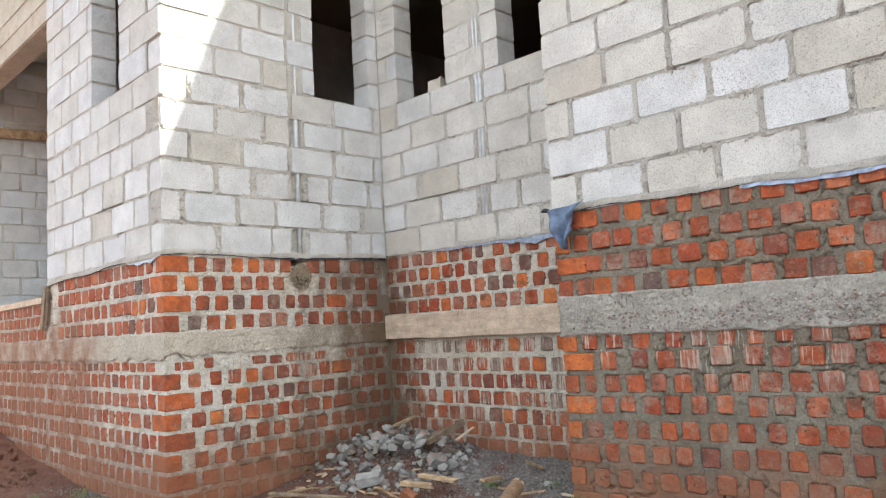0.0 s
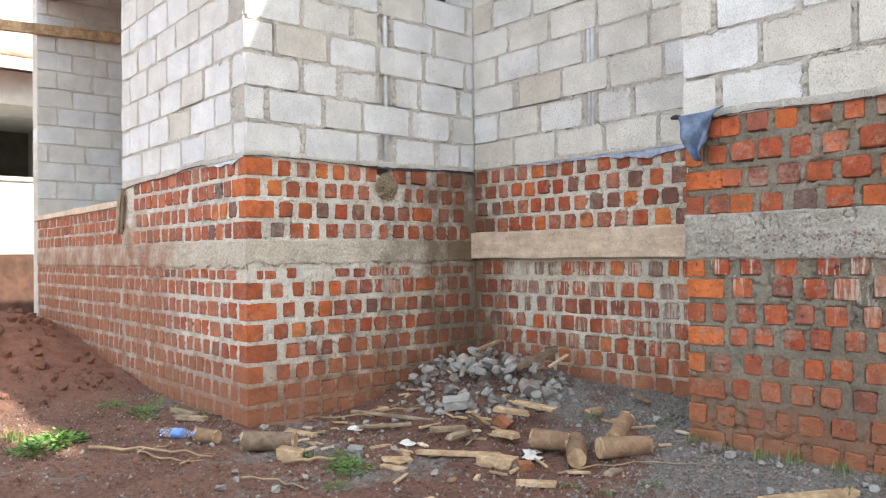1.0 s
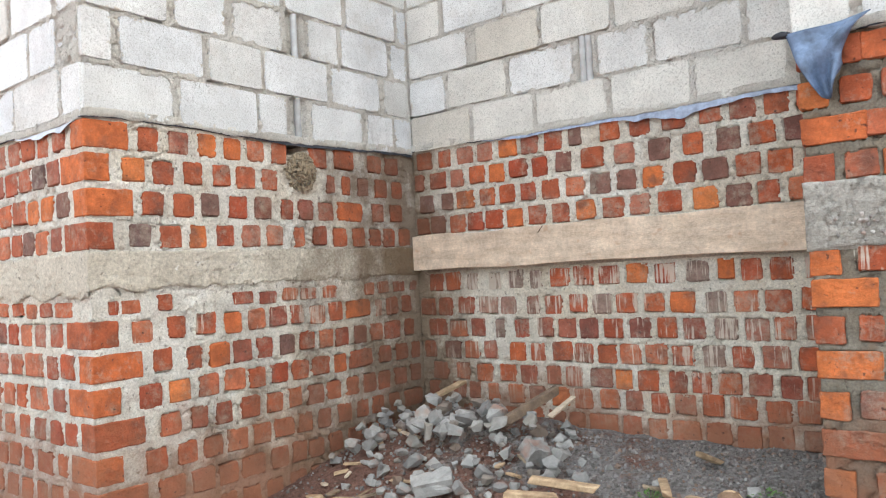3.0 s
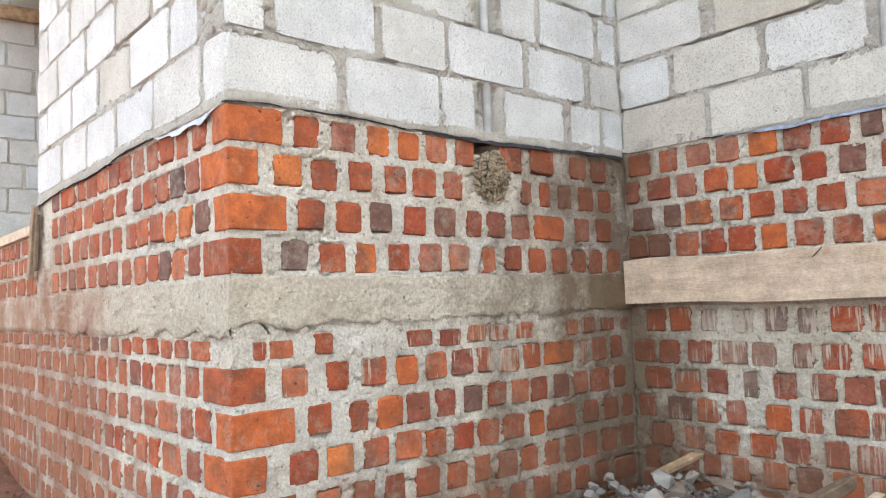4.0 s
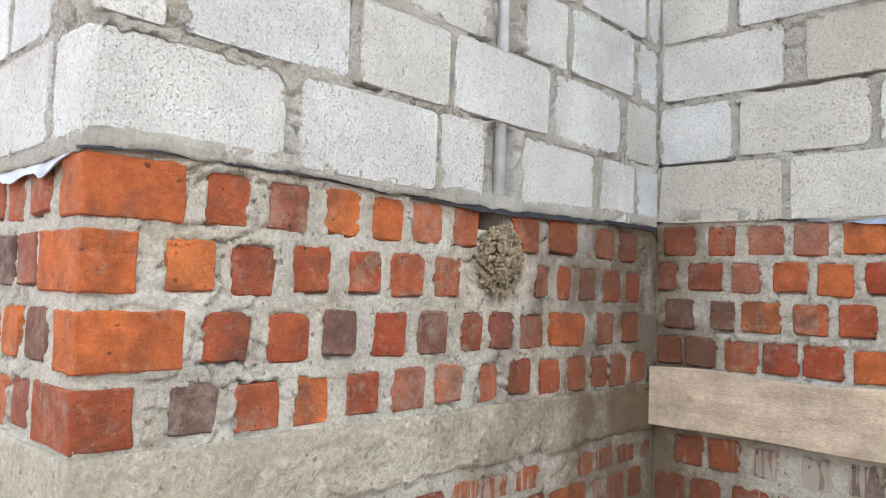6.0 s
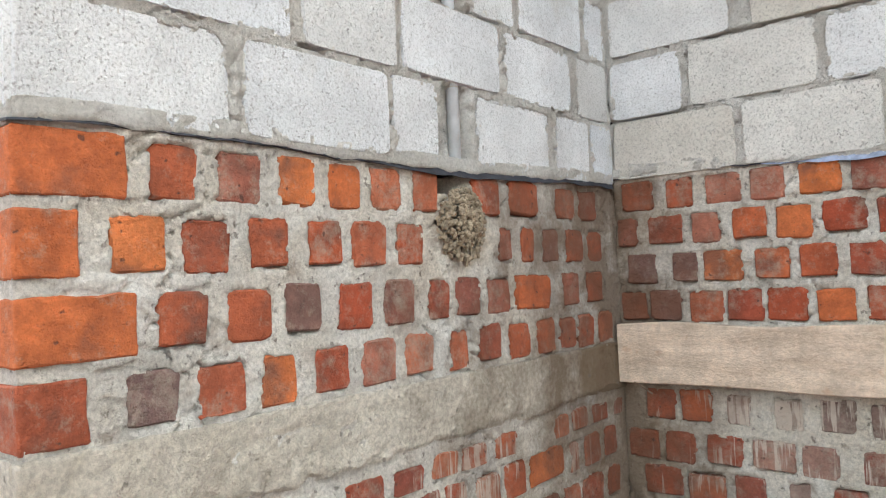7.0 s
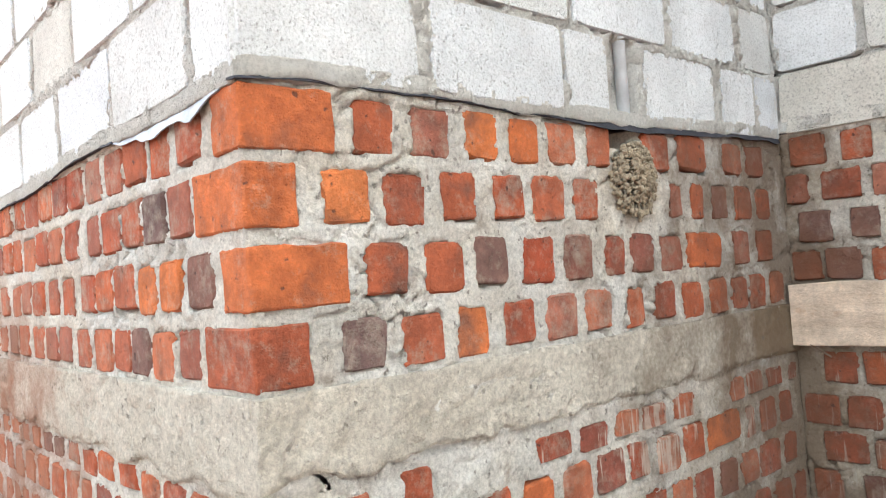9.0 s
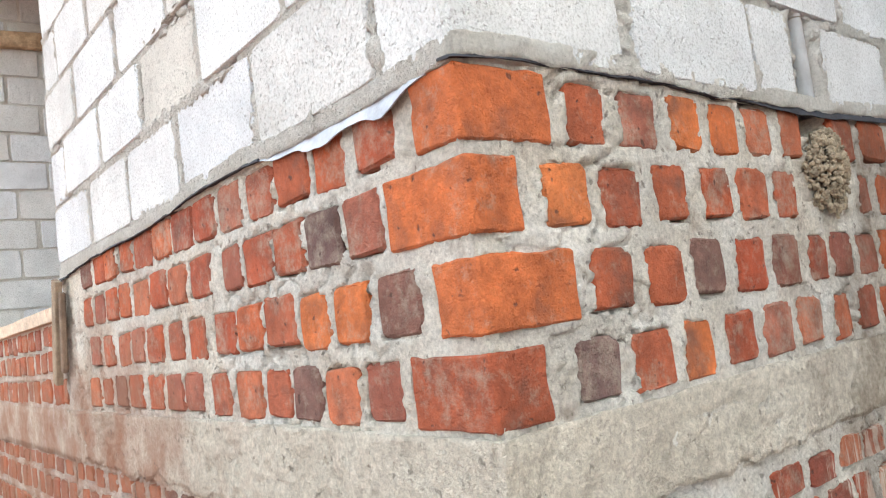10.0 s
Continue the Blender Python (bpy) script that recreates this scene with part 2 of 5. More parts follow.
def plain(name, c, rough=0.6, var=0.25, scale=12.0, bump=0.002):
    k = Nodes(name)
    col = k.mix(1.0, c, k.grey(k.span(k.noise(scale, 4.0), 0.3, 0.7, 1 - var, 1 + var)), "MULTIPLY")
    return k.finish(col, rough, [(k.noise(scale * 3, 4.0), bump)])


M_DPC = plain("black_plastic", (0.022, 0.024, 0.034), 0.75, 0.5, 30.0)
M_DPC_BLUE = plain("blue_grey_plastic", (0.26, 0.31, 0.42), 0.5, 0.45, 26.0, 0.004)
M_DPC_PALE = plain("pale_plastic", (0.42, 0.45, 0.52), 0.5, 0.25, 26.0, 0.004)
M_SHEET = plain("blue_sheet", (0.105, 0.155, 0.25), 0.55, 0.45, 22.0, 0.005)
M_PIPE = plain("pale_blue_pvc", (0.66, 0.72, 0.77), 0.4, 0.15, 20.0)
M_CLOD = plain("sandy_clod", (0.30, 0.245, 0.175), 0.95, 0.5, 60.0, 0.006)
# near-black colour that paints the shade of rooms behind window openings
M_ROOM_SHADE = plain("room_shade", (0.10, 0.09, 0.08), 0.95, 0.3, 3.0)
M_PAPER = plain("white_paper", (0.58, 0.57, 0.56), 0.7, 0.1)
M_ROOF = plain("rusty_roof_sheet", (0.30, 0.16, 0.11), 0.7, 0.4, 4.0)
M_FASCIA = plain("painted_fascia", (0.66, 0.63, 0.57), 0.6, 0.15)
# shade on the neighbour's sun-facing plinth, painted as a dark brown colour
M_PLINTH_SHADE = plain("shaded_plinth", (0.085, 0.042, 0.03), 0.95, 0.4, 5.0)
M_TWIG = plain("dry_twig", (0.30, 0.21, 0.13), 0.85, 0.3)


def rock_material():
    k = Nodes("rubble_grey")
    c = k.ramp(k.random(), [(0.0, (0.20, 0.19, 0.185)), (0.5, (0.34, 0.33, 0.32)), (0.85, (0.26, 0.235, 0.21)), (1.0, (0.19, 0.135, 0.105))])
    c = k.mix(0.7, c, k.grey(k.span(k.noise(25.0, 5.0, 0.7), 0.25, 0.75, 0.6, 1.3)), "MULTIPLY")
    c = k.mix(k.span(k.noise(7.0, 3.0), 0.58, 0.72, 0.0, 0.6), c, MUD)
    return k.finish(c, 0.95, [(k.noise(50.0, 5.0, 0.7), 0.006), (k.noise(260.0, 3.0), 0.002)])


def gravel_material(name="gravel", lift=1.0):
    k = Nodes(name)
    c = k.ramp(k.island(), [(0.0, (0.13, 0.115, 0.11)), (0.5, (0.23, 0.215, 0.21)), (0.8, (0.20, 0.13, 0.10)), (1.0, (0.32, 0.31, 0.30))])
    c = k.mix(1.0, c, (lift, lift, lift), "MULTIPLY")
    return k.finish(c, 0.95, [(k.noise(180.0, 4.0), 0.002)])


def ground_material():
    k = Nodes("soil_and_gravel")
    soil = k.mix(k.span(k.noise(3.0, 6.0, 0.7), 0.3, 0.7), (0.128, 0.063, 0.047), (0.225, 0.115, 0.085))
    soil = k.mix(0.6, soil, k.grey(k.span(k.noise(45.0, 5.0, 0.75), 0.36, 0.64, 0.5, 1.4)), "MULTIPLY")
    bank = k.mix(k.span(k.noise(7.0, 5.0, 0.7), 0.36, 0.64), (0.16, 0.066, 0.042), (0.30, 0.130, 0.088))
    soil = k.mix(k.span(k.axis(0), -2.6, -1.4, 1.0, 0.0), soil, bank)
    grit = k.mix(k.span(k.cells(75.0, None, "Color"), 0.0, 1.0), (0.12, 0.112, 0.108), (0.30, 0.287, 0.28))
    # Grey screenings lie against the walls, in the recess and along the pier.
    right = k.math("MULTIPLY", k.span(k.axis(0), 0.2, 2.2, -0.10, 0.16), k.span(k.axis(1), 0.1, 1.0, 0.0, 1.0))
    near = k.span(k.axis(1), 0.7, 1.9, -0.06, 0.14)
    corner = k.span(k.math("ABSOLUTE", k.math("SUBTRACT", k.axis(1), 0.15)), 0.1, 0.6, 0.09, 0.0)
    f = k.math("ADD", k.math("ADD", k.noise(2.4, 6.0, 0.7), right), k.math("ADD", near, corner))
    left = k.span(k.axis(0), -3.2, -1.2, -0.35, 0.0)
    f = k.span(k.math("ADD", f, left), 0.54, 0.64, 0.0, 0.88)
    c = k.mix(f, soil, grit)
    return k.finish(c, 0.96, [(k.noise(9.0, 6.0, 0.7), 0.05), (k.cells(70.0), 0.010), (k.noise(120.0, 5.0, 0.75), 0.008)])


M_ROCK, M_GRAVEL, M_GROUND = rock_material(), gravel_material(), ground_material()
M_GRAVEL_PALE = gravel_material("gravel_pale", 1.5)


def leaf_material(name, lo, hi):
    k = Nodes(name)
    c = k.mix(k.island(), lo, hi)
    m = k.finish(c, 0.6)
    k.b.inputs["Subsurface Weight"].default_value = 0.0
    return m


M_LEAF = leaf_material("weed_leaf", (0.055, 0.13, 0.025), (0.12, 0.22, 0.05))
M_GRASS = leaf_material("grass_blade", (0.10, 0.145, 0.04), (0.22, 0.225, 0.085))


def bottle_material():
    k = Nodes("clear_bottle_plastic")
    k.b.inputs["Transmission Weight"].default_value = 0.85
    k.b.inputs["IOR"].default_value = 1.3
    return k.finish((0.72, 0.80, 0.95), 0.12, [(k.noise(60.0), 0.004)])


M_BOTTLE = bottle_material()
M_LABEL = plain("blue_label", (0.13, 0.27, 0.70), 0.4, 0.2)


# ---- building blocks ----
def mesh_of(name, bm, mat):
    me = bpy.data.meshes.new(name)
    bm.to_mesh(me)
    bm.free()
    if mat:
        me.materials.append(mat)
    return me


def part(name, bm, mat, parent, label=""):
    ob = new(name, mesh_of(name, bm, mat))
    ob.parent = parent
    return tagged(ob, label) if label else ob


def thing(name, bm, mat, label, category, group="", kind=""):
    return tagged(new(name, mesh_of(name, bm, mat)), label, category, group, kind)


def add_box(bm, lo, hi):
    m = Matrix.Translation([(a + b) / 2 for a, b in zip(lo, hi)]) @ Matrix.Diagonal([b - a for a, b in zip(lo, hi)] + [1])
    return bmesh.ops.create_cube(bm, size=1, matrix=m)["verts"]


def smooth(me, angle=0.6):
    for p in me.polygons:
        p.use_smooth = True
    return me


def step01(a, b, v):
    t = min(1, max(0, (v - a) / (b - a)))
    return t * t * (3 - 2 * t)


class Face:
    """The outer face of a wall: s runs along it, d out of it, z up."""

    def __init__(self, ox, oy, u, n):
        self.o, self.u, self.n = Vector((ox, oy, 0)), Vector((*u, 0)), Vector((*n, 0))

    def at(self, s, d, z):
        return self.o + self.u * s + self.n * d + Vector((0, 0, z))

    def matrix(self, s, d, z, tilt=0.0):
        r = Matrix((self.u, -self.n, (0, 0, 1))).transposed().to_4x4()
        return Matrix.Translation(self.at(s, d, z)) @ r @ Matrix.Rotation(tilt, 4, "Y")


EAST = Face(0, 0, (0, 1), (1, 0))
SOUTH = Face(0, 0, (1, 0), (0, -1))
NORTH = Face(0, 1.92, (1, 0), (0, -1))
PIER = Face(0, 1.295, (1, 0), (0, -1))
PORCH = Face(-5.25, 0, (0, 1), (1, 0))


def piece_meshes(kind, count, bevel, jitter, mat, seed, relief=0.03, lip=0.09):
    """Unit pieces (1 wide, 1 high, face at y = 0, 1 deep) with uneven outlines and worn edges."""
    rnd = random.Random(seed)
    out = []
    for _ in range(count):
        ring, n, seat = [], 22, Vector((rnd.uniform(0, 99), rnd.uniform(0, 99), 0))
        for k in range(n):
            t = k * math.tau / n
            c, q = math.cos(t), math.sin(t)
            x, z = (0.5 * math.copysign(abs(v) ** (1.5 * bevel + 0.10), v) for v in (c, q))
            w = 1 + 1.5 * jitter * (noise.noise(seat + Vector((c, q, 0)) * 1.6) + 0.9 * noise.noise(seat + Vector((c, q, 5)) * 4.5))
            ring.append((x * w, z * w))
        bm = bmesh.new()
        inset = 1 - 2 * bevel * 0.45
        back = [bm.verts.new((x, 1.0, z)) for x, z in ring]
        edge = [bm.verts.new((x, lip * rnd.uniform(1.0, 1.5), z)) for x, z in ring]
        front = [bm.verts.new((x * inset, rnd.uniform(-relief, relief), z * inset)) for x, z in ring]
        n = len(ring)
        for a, b in ((back, edge), (edge, front)):
            for i in range(n):
                f = bm.faces.new((a[i], a[(i + 1) % n], b[(i + 1) % n], b[i]))
                f.smooth = False
        bm.faces.new(front)
        bmesh.ops.recalc_face_normals(bm, faces=bm.faces)
        out.append(mesh_of(kind, bm, mat))
    return out


def piece(meshes, face, s0, s1, z0, z1, d, depth, parent, rnd, mat=None, tilt=0.0, name="brick"):
    ob = new(name, rnd.choice(meshes))
    ob.matrix_world = face.matrix((s0 + s1) / 2, d, (z0 + z1) / 2, tilt) @ Matrix.Diagonal((s1 - s0, depth, z1 - z0, 1))
    ob.parent = parent
    if mat:
        ob.material_slots[0].link = "OBJECT"
        ob.material_slots[0].material = mat
    return ob


def rough_sheet(name, face, s0, s1, z0, z1, step, depth, mat, bump, seed, hollow=None, base=0.0, mask=None, sunk=-0.025, rag=0.006):
    """A slab whose outer face is uneven, trowelled stuff. z0 and z1 may be functions of s."""
    zf0 = z0 if callable(z0) else (lambda s: z0)
    zf1 = z1 if callable(z1) else (lambda s: z1)
    ns = max(2, round((s1 - s0) / step))
    nz = max(2, round((zf1((s0 + s1) / 2) - zf0((s0 + s1) / 2)) / step))
    verts, faces = [], []
    for i in range(ns + 1):
        s = s0 + (s1 - s0) * i / ns
        a, b = zf0(s), zf1(s)
        for j in range(nz + 1):
            z = a + (b - a) * j / nz
            p = Vector((s * 9 + seed * 7.1, z * 9, seed * 3.3))
            d = base + bump * (0.8 * noise.noise(p) + 0.7 * noise.noise(p * 2.7) + 0.55 * noise.noise(p * 6.5))
            if step < 0.011:
                d += bump * 0.45 * noise.noise(p * 13.0)
            if mask and mask.covers(s + rag * noise.noise(p * 5), z + rag * noise.noise(p * 5 + Vector((0, 0, 9)))):
                d = sunk
            elif hollow:
                d += hollow(s, z)
            verts.append(face.at(s, d, z))
    m = nz + 1
    for i in range(ns):
        for j in range(nz):
            faces.append((i * m + j, (i + 1) * m + j, (i + 1) * m + j + 1, i * m + j + 1))
    front = len(verts)
    for s in (s0, s1):
        for z in (zf0(s), zf1(s)):
            verts.append(face.at(s, -depth, z))
    a, b, c, d = front, front + 1, front + 2, front + 3
    faces.append((a, b, d, c))
    faces.append([a] + [j for j in range(m)] + [b])
    faces.append([c] + [ns * m + j for j in range(m)] + [d])
    faces.append([a] + [i * m for i in range(ns + 1)] + [c])
    faces.append([b] + [i * m + nz for i in range(ns + 1)] + [d])
    me = bpy.data.meshes.new(name)
    me.from_pydata(verts, [], faces)
    bm = bmesh.new()
    bm.from_mesh(me)
    bmesh.ops.recalc_face_normals(bm, faces=bm.faces)
    bm.to_mesh(me)
    bm.free()
    for p in me.polygons:
        p.use_smooth = len(p.vertices) == 4
    me.materials.append(mat)
    return new(name, me)


class Beds:
    """Where bricks or blocks lie in a wall face, so that the mortar can run round them."""

    def __init__(self, s0, z0, s1, z1, shrink):
        self.s0, self.z0, self.cell, self.shrink = s0, z0, 0.004, shrink
        self.grid = np.zeros((int((s1 - s0) / self.cell) + 2, int((z1 - z0) / self.cell) + 2), bool)

    def add(self, a, b, z0, z1):
        i = [int((v - self.s0) / self.cell) for v in (a + self.shrink, b - self.shrink)]
        j = [int((v - self.z0) / self.cell) for v in (z0 + self.shrink, z1 - self.shrink)]
        self.grid[max(0, i[0]):max(0, i[1]), max(0, j[0]):max(0, j[1])] = True

    def covers(self, s, z):
        i, j = int((s - self.s0) / self.cell), int((z - self.z0) / self.cell)
        return 0 <= i < self.grid.shape[0] and 0 <= j < self.grid.shape[1] and bool(self.grid[i, j])


class Courses:
    """The courses of one wall face, planned before its mortar is spread."""

    def __init__(self, face, s0, s1, shrink=0.004):
        self.face, self.rows, self.beds = face, [], Beds(s0, 0.0, s1, 5.0, shrink)

    def add(self, spans, z0, z1, mats=None, default=None, rise=0.0):
        """rise: how much the course climbs per metre along the face."""
        self.rows.append((spans, z0, z1, mats, default, rise))
        for a, b in spans:
            h = rise * (a + b) / 2
            self.beds.add(a, b, z0 + h, z1 + h)

    def corner(self, a, b, z0, z1):
        self.beds.add(a, b, z0, z1)

    def build(self, parent, rnd):
        for spans, z0, z1, mats, default, rise in self.rows:
            lay(self.face, parent, spans, z0, z1, rnd, mats, default, rise)


def under(ob, parent, label=""):
    ob.parent = parent
    return tagged(ob, label) if label else ob


HEADERS = piece_meshes("brick", 16, 0.10, 0.052, M_BRICK, 5)
BLOCKS = piece_meshes("block", 12, 0.022, 0.011, M_BLOCK, 8, 0.007, 0.025)


def spread(s0, s1, pitch, width, rnd, first=0.0):
    """Brick ends along a course: start and end of each."""
    out, s = [], s0 + first
    while s < s1 - 0.03:
        w = width * rnd.uniform(0.84, 1.14)
        if rnd.random() < 0.03:
            w *= 1.6
        out.append((s, min(s + w, s1)))
        s += w + (pitch - width) * rnd.uniform(0.6, 1.45)
    return out


def lay(face, parent, spans, z0, z1, rnd, mats=None, default=None, rise=0.0, proud=0.002, lean=0.045):
    for i, (a, b) in enumerate(spans):
        mat = (mats or {}).get(i, default)
        h = rnd.uniform(-0.006, 0.006) + rise * (a + b) / 2
        piece(HEADERS, face, a - 0.003, b + 0.003, z0 + h + rnd.uniform(-0.004, 0.004), z1 + h + rnd.uniform(-0.004, 0.004),
              proud + rnd.uniform(-0.003, 0.004), 0.06, parent, rnd, mat, rnd.uniform(-lean, lean))


def quoin(parent, x0, x1, y0, y1, z0, z1, mat, seed):
    """A whole brick that shows two faces at a corner."""
    rnd = random.Random(seed)
    bm = bmesh.new()
    add_box(bm, (x0, y0, z0), (x1, y1, z1))
    bmesh.ops.subdivide_edges(bm, edges=bm.edges[:], cuts=5, use_grid_fill=True)
    bmesh.ops.bevel(bm, geom=[e for e in bm.edges if e.calc_face_angle(0) > 1], offset=0.0035, segments=1, affect="EDGES")
    for v in bm.verts:
        v.co += Vector([0.0045 * noise.noise(v.co * 22 + Vector((seed, k * 7, 0))) + 0.002 * noise.noise(v.co * 70 + Vector((seed, k * 7, 0))) for k in range(3)])
    return part("brick", bm, mat, parent)


BLOCK_BEDS = {}


def block_course(face, parent, spans, z0, z1, rnd, mats=None, default=None, d=0.008, depth=0.19):
    beds = BLOCK_BEDS.setdefault(id(face), Beds(-5.3, 0.0, 4.8, 5.0, 0.010))
    for i, (a, b) in enumerate(spans):
        beds.add(a, b, z0 + 0.008, z1 - 0.008)
        ob = piece(BLOCKS, face, a, b, z0 + 0.008 + rnd.uniform(-0.003, 0.003), z1 - 0.008 + rnd.uniform(-0.003, 0.003), d + rnd.uniform(-0.004, 0.004),
                   depth, parent, rnd, (mats or {}).get(i, default), rnd.uniform(-0.006, 0.006), "block")


def fill_blocks(spans, rnd, shift):
    """Stretchers of about 0.39 m with joints in each clear span of a course."""
    out = []
    for a, b in spans:
        s, first = a, True
        while b - s > 0.05:
            w = 0.385 * rnd.uniform(0.94, 1.04)
            if first and shift:
                w = rnd.choice((0.1, 0.19, 0.2, 0.24))
            first = False
            e = min(b, s + w)
            if b - e < 0.09:
                e = b
            out.append((s, e))
            s = e + rnd.uniform(0.014, 0.03)
    return out


def clear(a, b, z, holes):
    """What is left of a course between a and b, with the openings at height z cut out."""
    spans = [(a, b)]
    for h0, h1, zl, zh in holes:
        if zl < z < zh:
            spans = [q for p in spans for q in ((p[0], min(p[1], h0)), (max(p[0], h1), p[1])) if q[1] - q[0] > 0.02]
    return spans


def damp_course(face, parent, s0, s1, zf, flap, mat, seed, out=0.006):
    """A thin plastic strip under the block wall, with a wavy lip that hangs out of the joint."""
    bm = bmesh.new()
    rings = []
    n = max(4, round((s1 - s0) / 0.02))
    for i in range(n + 1):
        s = s0 + (s1 - s0) * i / n
        w = noise.noise(Vector((s * 6, seed, 0))) * 0.5 + noise.noise(Vector((s * 17, seed, 4))) * 0.35
        z, f = zf(s), flap(s)
        o = out + 0.006 * w
        low = 0.001 + 0.002 * w + f * (0.75 + 0.9 * w)
        pts = [(-0.02, z + 0.006), (o, z + 0.004 + 0.004 * w), (o + 0.004 + 0.25 * f, z - low), (o + 0.001 + 0.25 * f, z - low), (o - 0.004, z - 0.001 + 0.003 * w), (-0.02, z + 0.002)]
        rings.append([bm.verts.new(face.at(s, d, zz)) for d, zz in pts])
    for a, b in zip(rings, rings[1:]):
        for i in range(6):
            bm.faces.new((a[i], a[(i + 1) % 6], b[(i + 1) % 6], b[i]))
    bm.faces.new(rings[0]), bm.faces.new(rings[-1])
    bmesh.ops.recalc_face_normals(bm, faces=bm.faces)
    return part("damp_course", bm, mat, parent, "thin plastic damp-proof strip with a ragged lip")


# ---- ground ----
def lump(x, y, cx, cy, r, h):
    q = ((x - cx) ** 2 + (y - cy) ** 2) / (r * r)
    return h * math.exp(-q)


def ground_z(x, y):
    z = 0.16 + 0.02 * noise.noise(Vector((x * 1.3, y * 1.3, 2))) + 0.014 * noise.noise(Vector((x * 5, y * 5, 7))) + 0.010 * noise.noise(Vector((x * 14, y * 14, 1))) + 0.006 * noise.noise(Vector((x * 33, y * 33, 4)))
    fall = step01(9.0, 14.0, math.hypot(x, y))
    z = z * (1 - fall) + 0.1 * fall
    z += 0.20 * step01(0.4, 1.9, y) * step01(-0.6, 0.2, x) * step01(8, 5, x)
    z += lump(x, y, 0.42, 1.6, 0.42, 0.10)
    z += lump(x, y, -3.7, -0.75, 1.0, 0.40) + lump(x, y, -5.2, -0.5, 1.1, 0.45) + lump(x, y, -2.3, -0.15, 0.7, 0.08)
    return z


def build_ground():
    axis = lambda c, near, far: sorted({round(v, 3) for v in np.arange(c - near, c + near, 0.028)} | {c - far, c - far / 3, c - far / 10, c - far / 28, c + far / 28, c + far / 10, c + far / 3, c + far})
    xs, ys = axis(0.0, 5.4, 600.0), axis(0.0, 2.2, 600.0)
    verts = [(x, y, ground_z(x, y)) for x in xs for y in ys]
    m = len(ys)
    faces = [(i * m + j, (i + 1) * m + j, (i + 1) * m + j + 1, i * m + j + 1) for i in range(len(xs) - 1) for j in range(m - 1)]
    me = bpy.data.meshes.new("ground")
    me.from_pydata(verts, [], faces)
    me.materials.append(M_GROUND)
    smooth(me)
    tagged(new("ground", me), "red soil littered with grey screenings and chips", "ground", kind="structure")


build_ground()

# ---- walls: levels ----
BAND_LO, BAND_HI = 1.165, 1.315
COURSE = 0.2125
SILL, HEAD, TOP = 3.12, 4.42, 4.85
WIN_E = [(1.25, 1.80, SILL, HEAD)]
WIN_S = [(-1.21, -0.67, SILL, HEAD)]
WIN_N = [(0.244, 0.81, SILL, HEAD), (1.362, 1.784, SILL, HEAD)]


def wave(s, k):
    return 0.005 * noise.noise(Vector((s * 5, k, 0))) + 0.003 * noise.noise(Vector((s * 19, k, 3)))


def dpc_east(s):
    return wave(s, 1) + 1.830 + 0.010 * math.sin(s * 5.0) * (s < 0.63) + 0.022 * step01(1.0, 1.85, s)


def dpc_south(s):
    return wave(s, 2) + 1.825 - 0.03 * step01(0.8, 2.3, -s) + 0.008 * math.sin(s * 6)


def dpc_north(s):
    return wave(s, 3) + 1.868 - 0.018 * step01(0.1, 0.9, s) + 0.004 * math.sin(s * 7)


def dpc_pier(s):
    return wave(s, 4) + 1.862 - 0.03 * step01(2.4, 3.9, s) + 0.006 * math.sin(s * 8)


def core(name, face, s0, s1, z0, z1, holes, depth=0.19):
    """The mortar core of a block wall, cut round its openings."""
    bm = bmesh.new()
    cuts = sorted({z0, z1, min(3.09, z1)} | {z for h in holes for z in h[2:] if z0 < z < z1})
    for a, b in zip(cuts, cuts[1:]):
        for p, q in clear(s0, s1, (a + b) / 2, holes):
            ins = [0.012 if holes and abs(e - k) < 1e-6 else 0.0 for e, k in ((p, next((h[1] for h in holes if abs(h[1] - p) < 1e-6), 9)), (q, next((h[0] for h in holes if abs(h[0] - q) < 1e-6), 9)))]
            c0, c1 = face.at(p + ins[0], -0.032 if b < 3.1 else 0.003, a), face.at(q - ins[1], -depth, b)
            add_box(bm, [min(u, v) for u, v in zip(c0, c1)], [max(u, v) for u, v in zip(c0, c1)])
    return bm


def creases(s, z, seed, fs, fz, depth, wide=0.075):
    """Thin wandering gaps where mortar has shrunk or was never pressed in."""
    v = abs(noise.noise(Vector((s * fs, z * fz, seed))))
    w = noise.noise(Vector((s * 2.3, z * 2.3, seed + 20)))
    return -depth * step01(wide, 0.3 * wide, v) * step01(-0.15, 0.15, w)


def hollow_east(s, z):
    hole = -0.17 * step01(0.075, 0.05, abs(s - 1.045)) * step01(0.05, 0.035, abs(z - 1.822))
    return hole + creases(s, z, 1, 12, 16, 0.011)


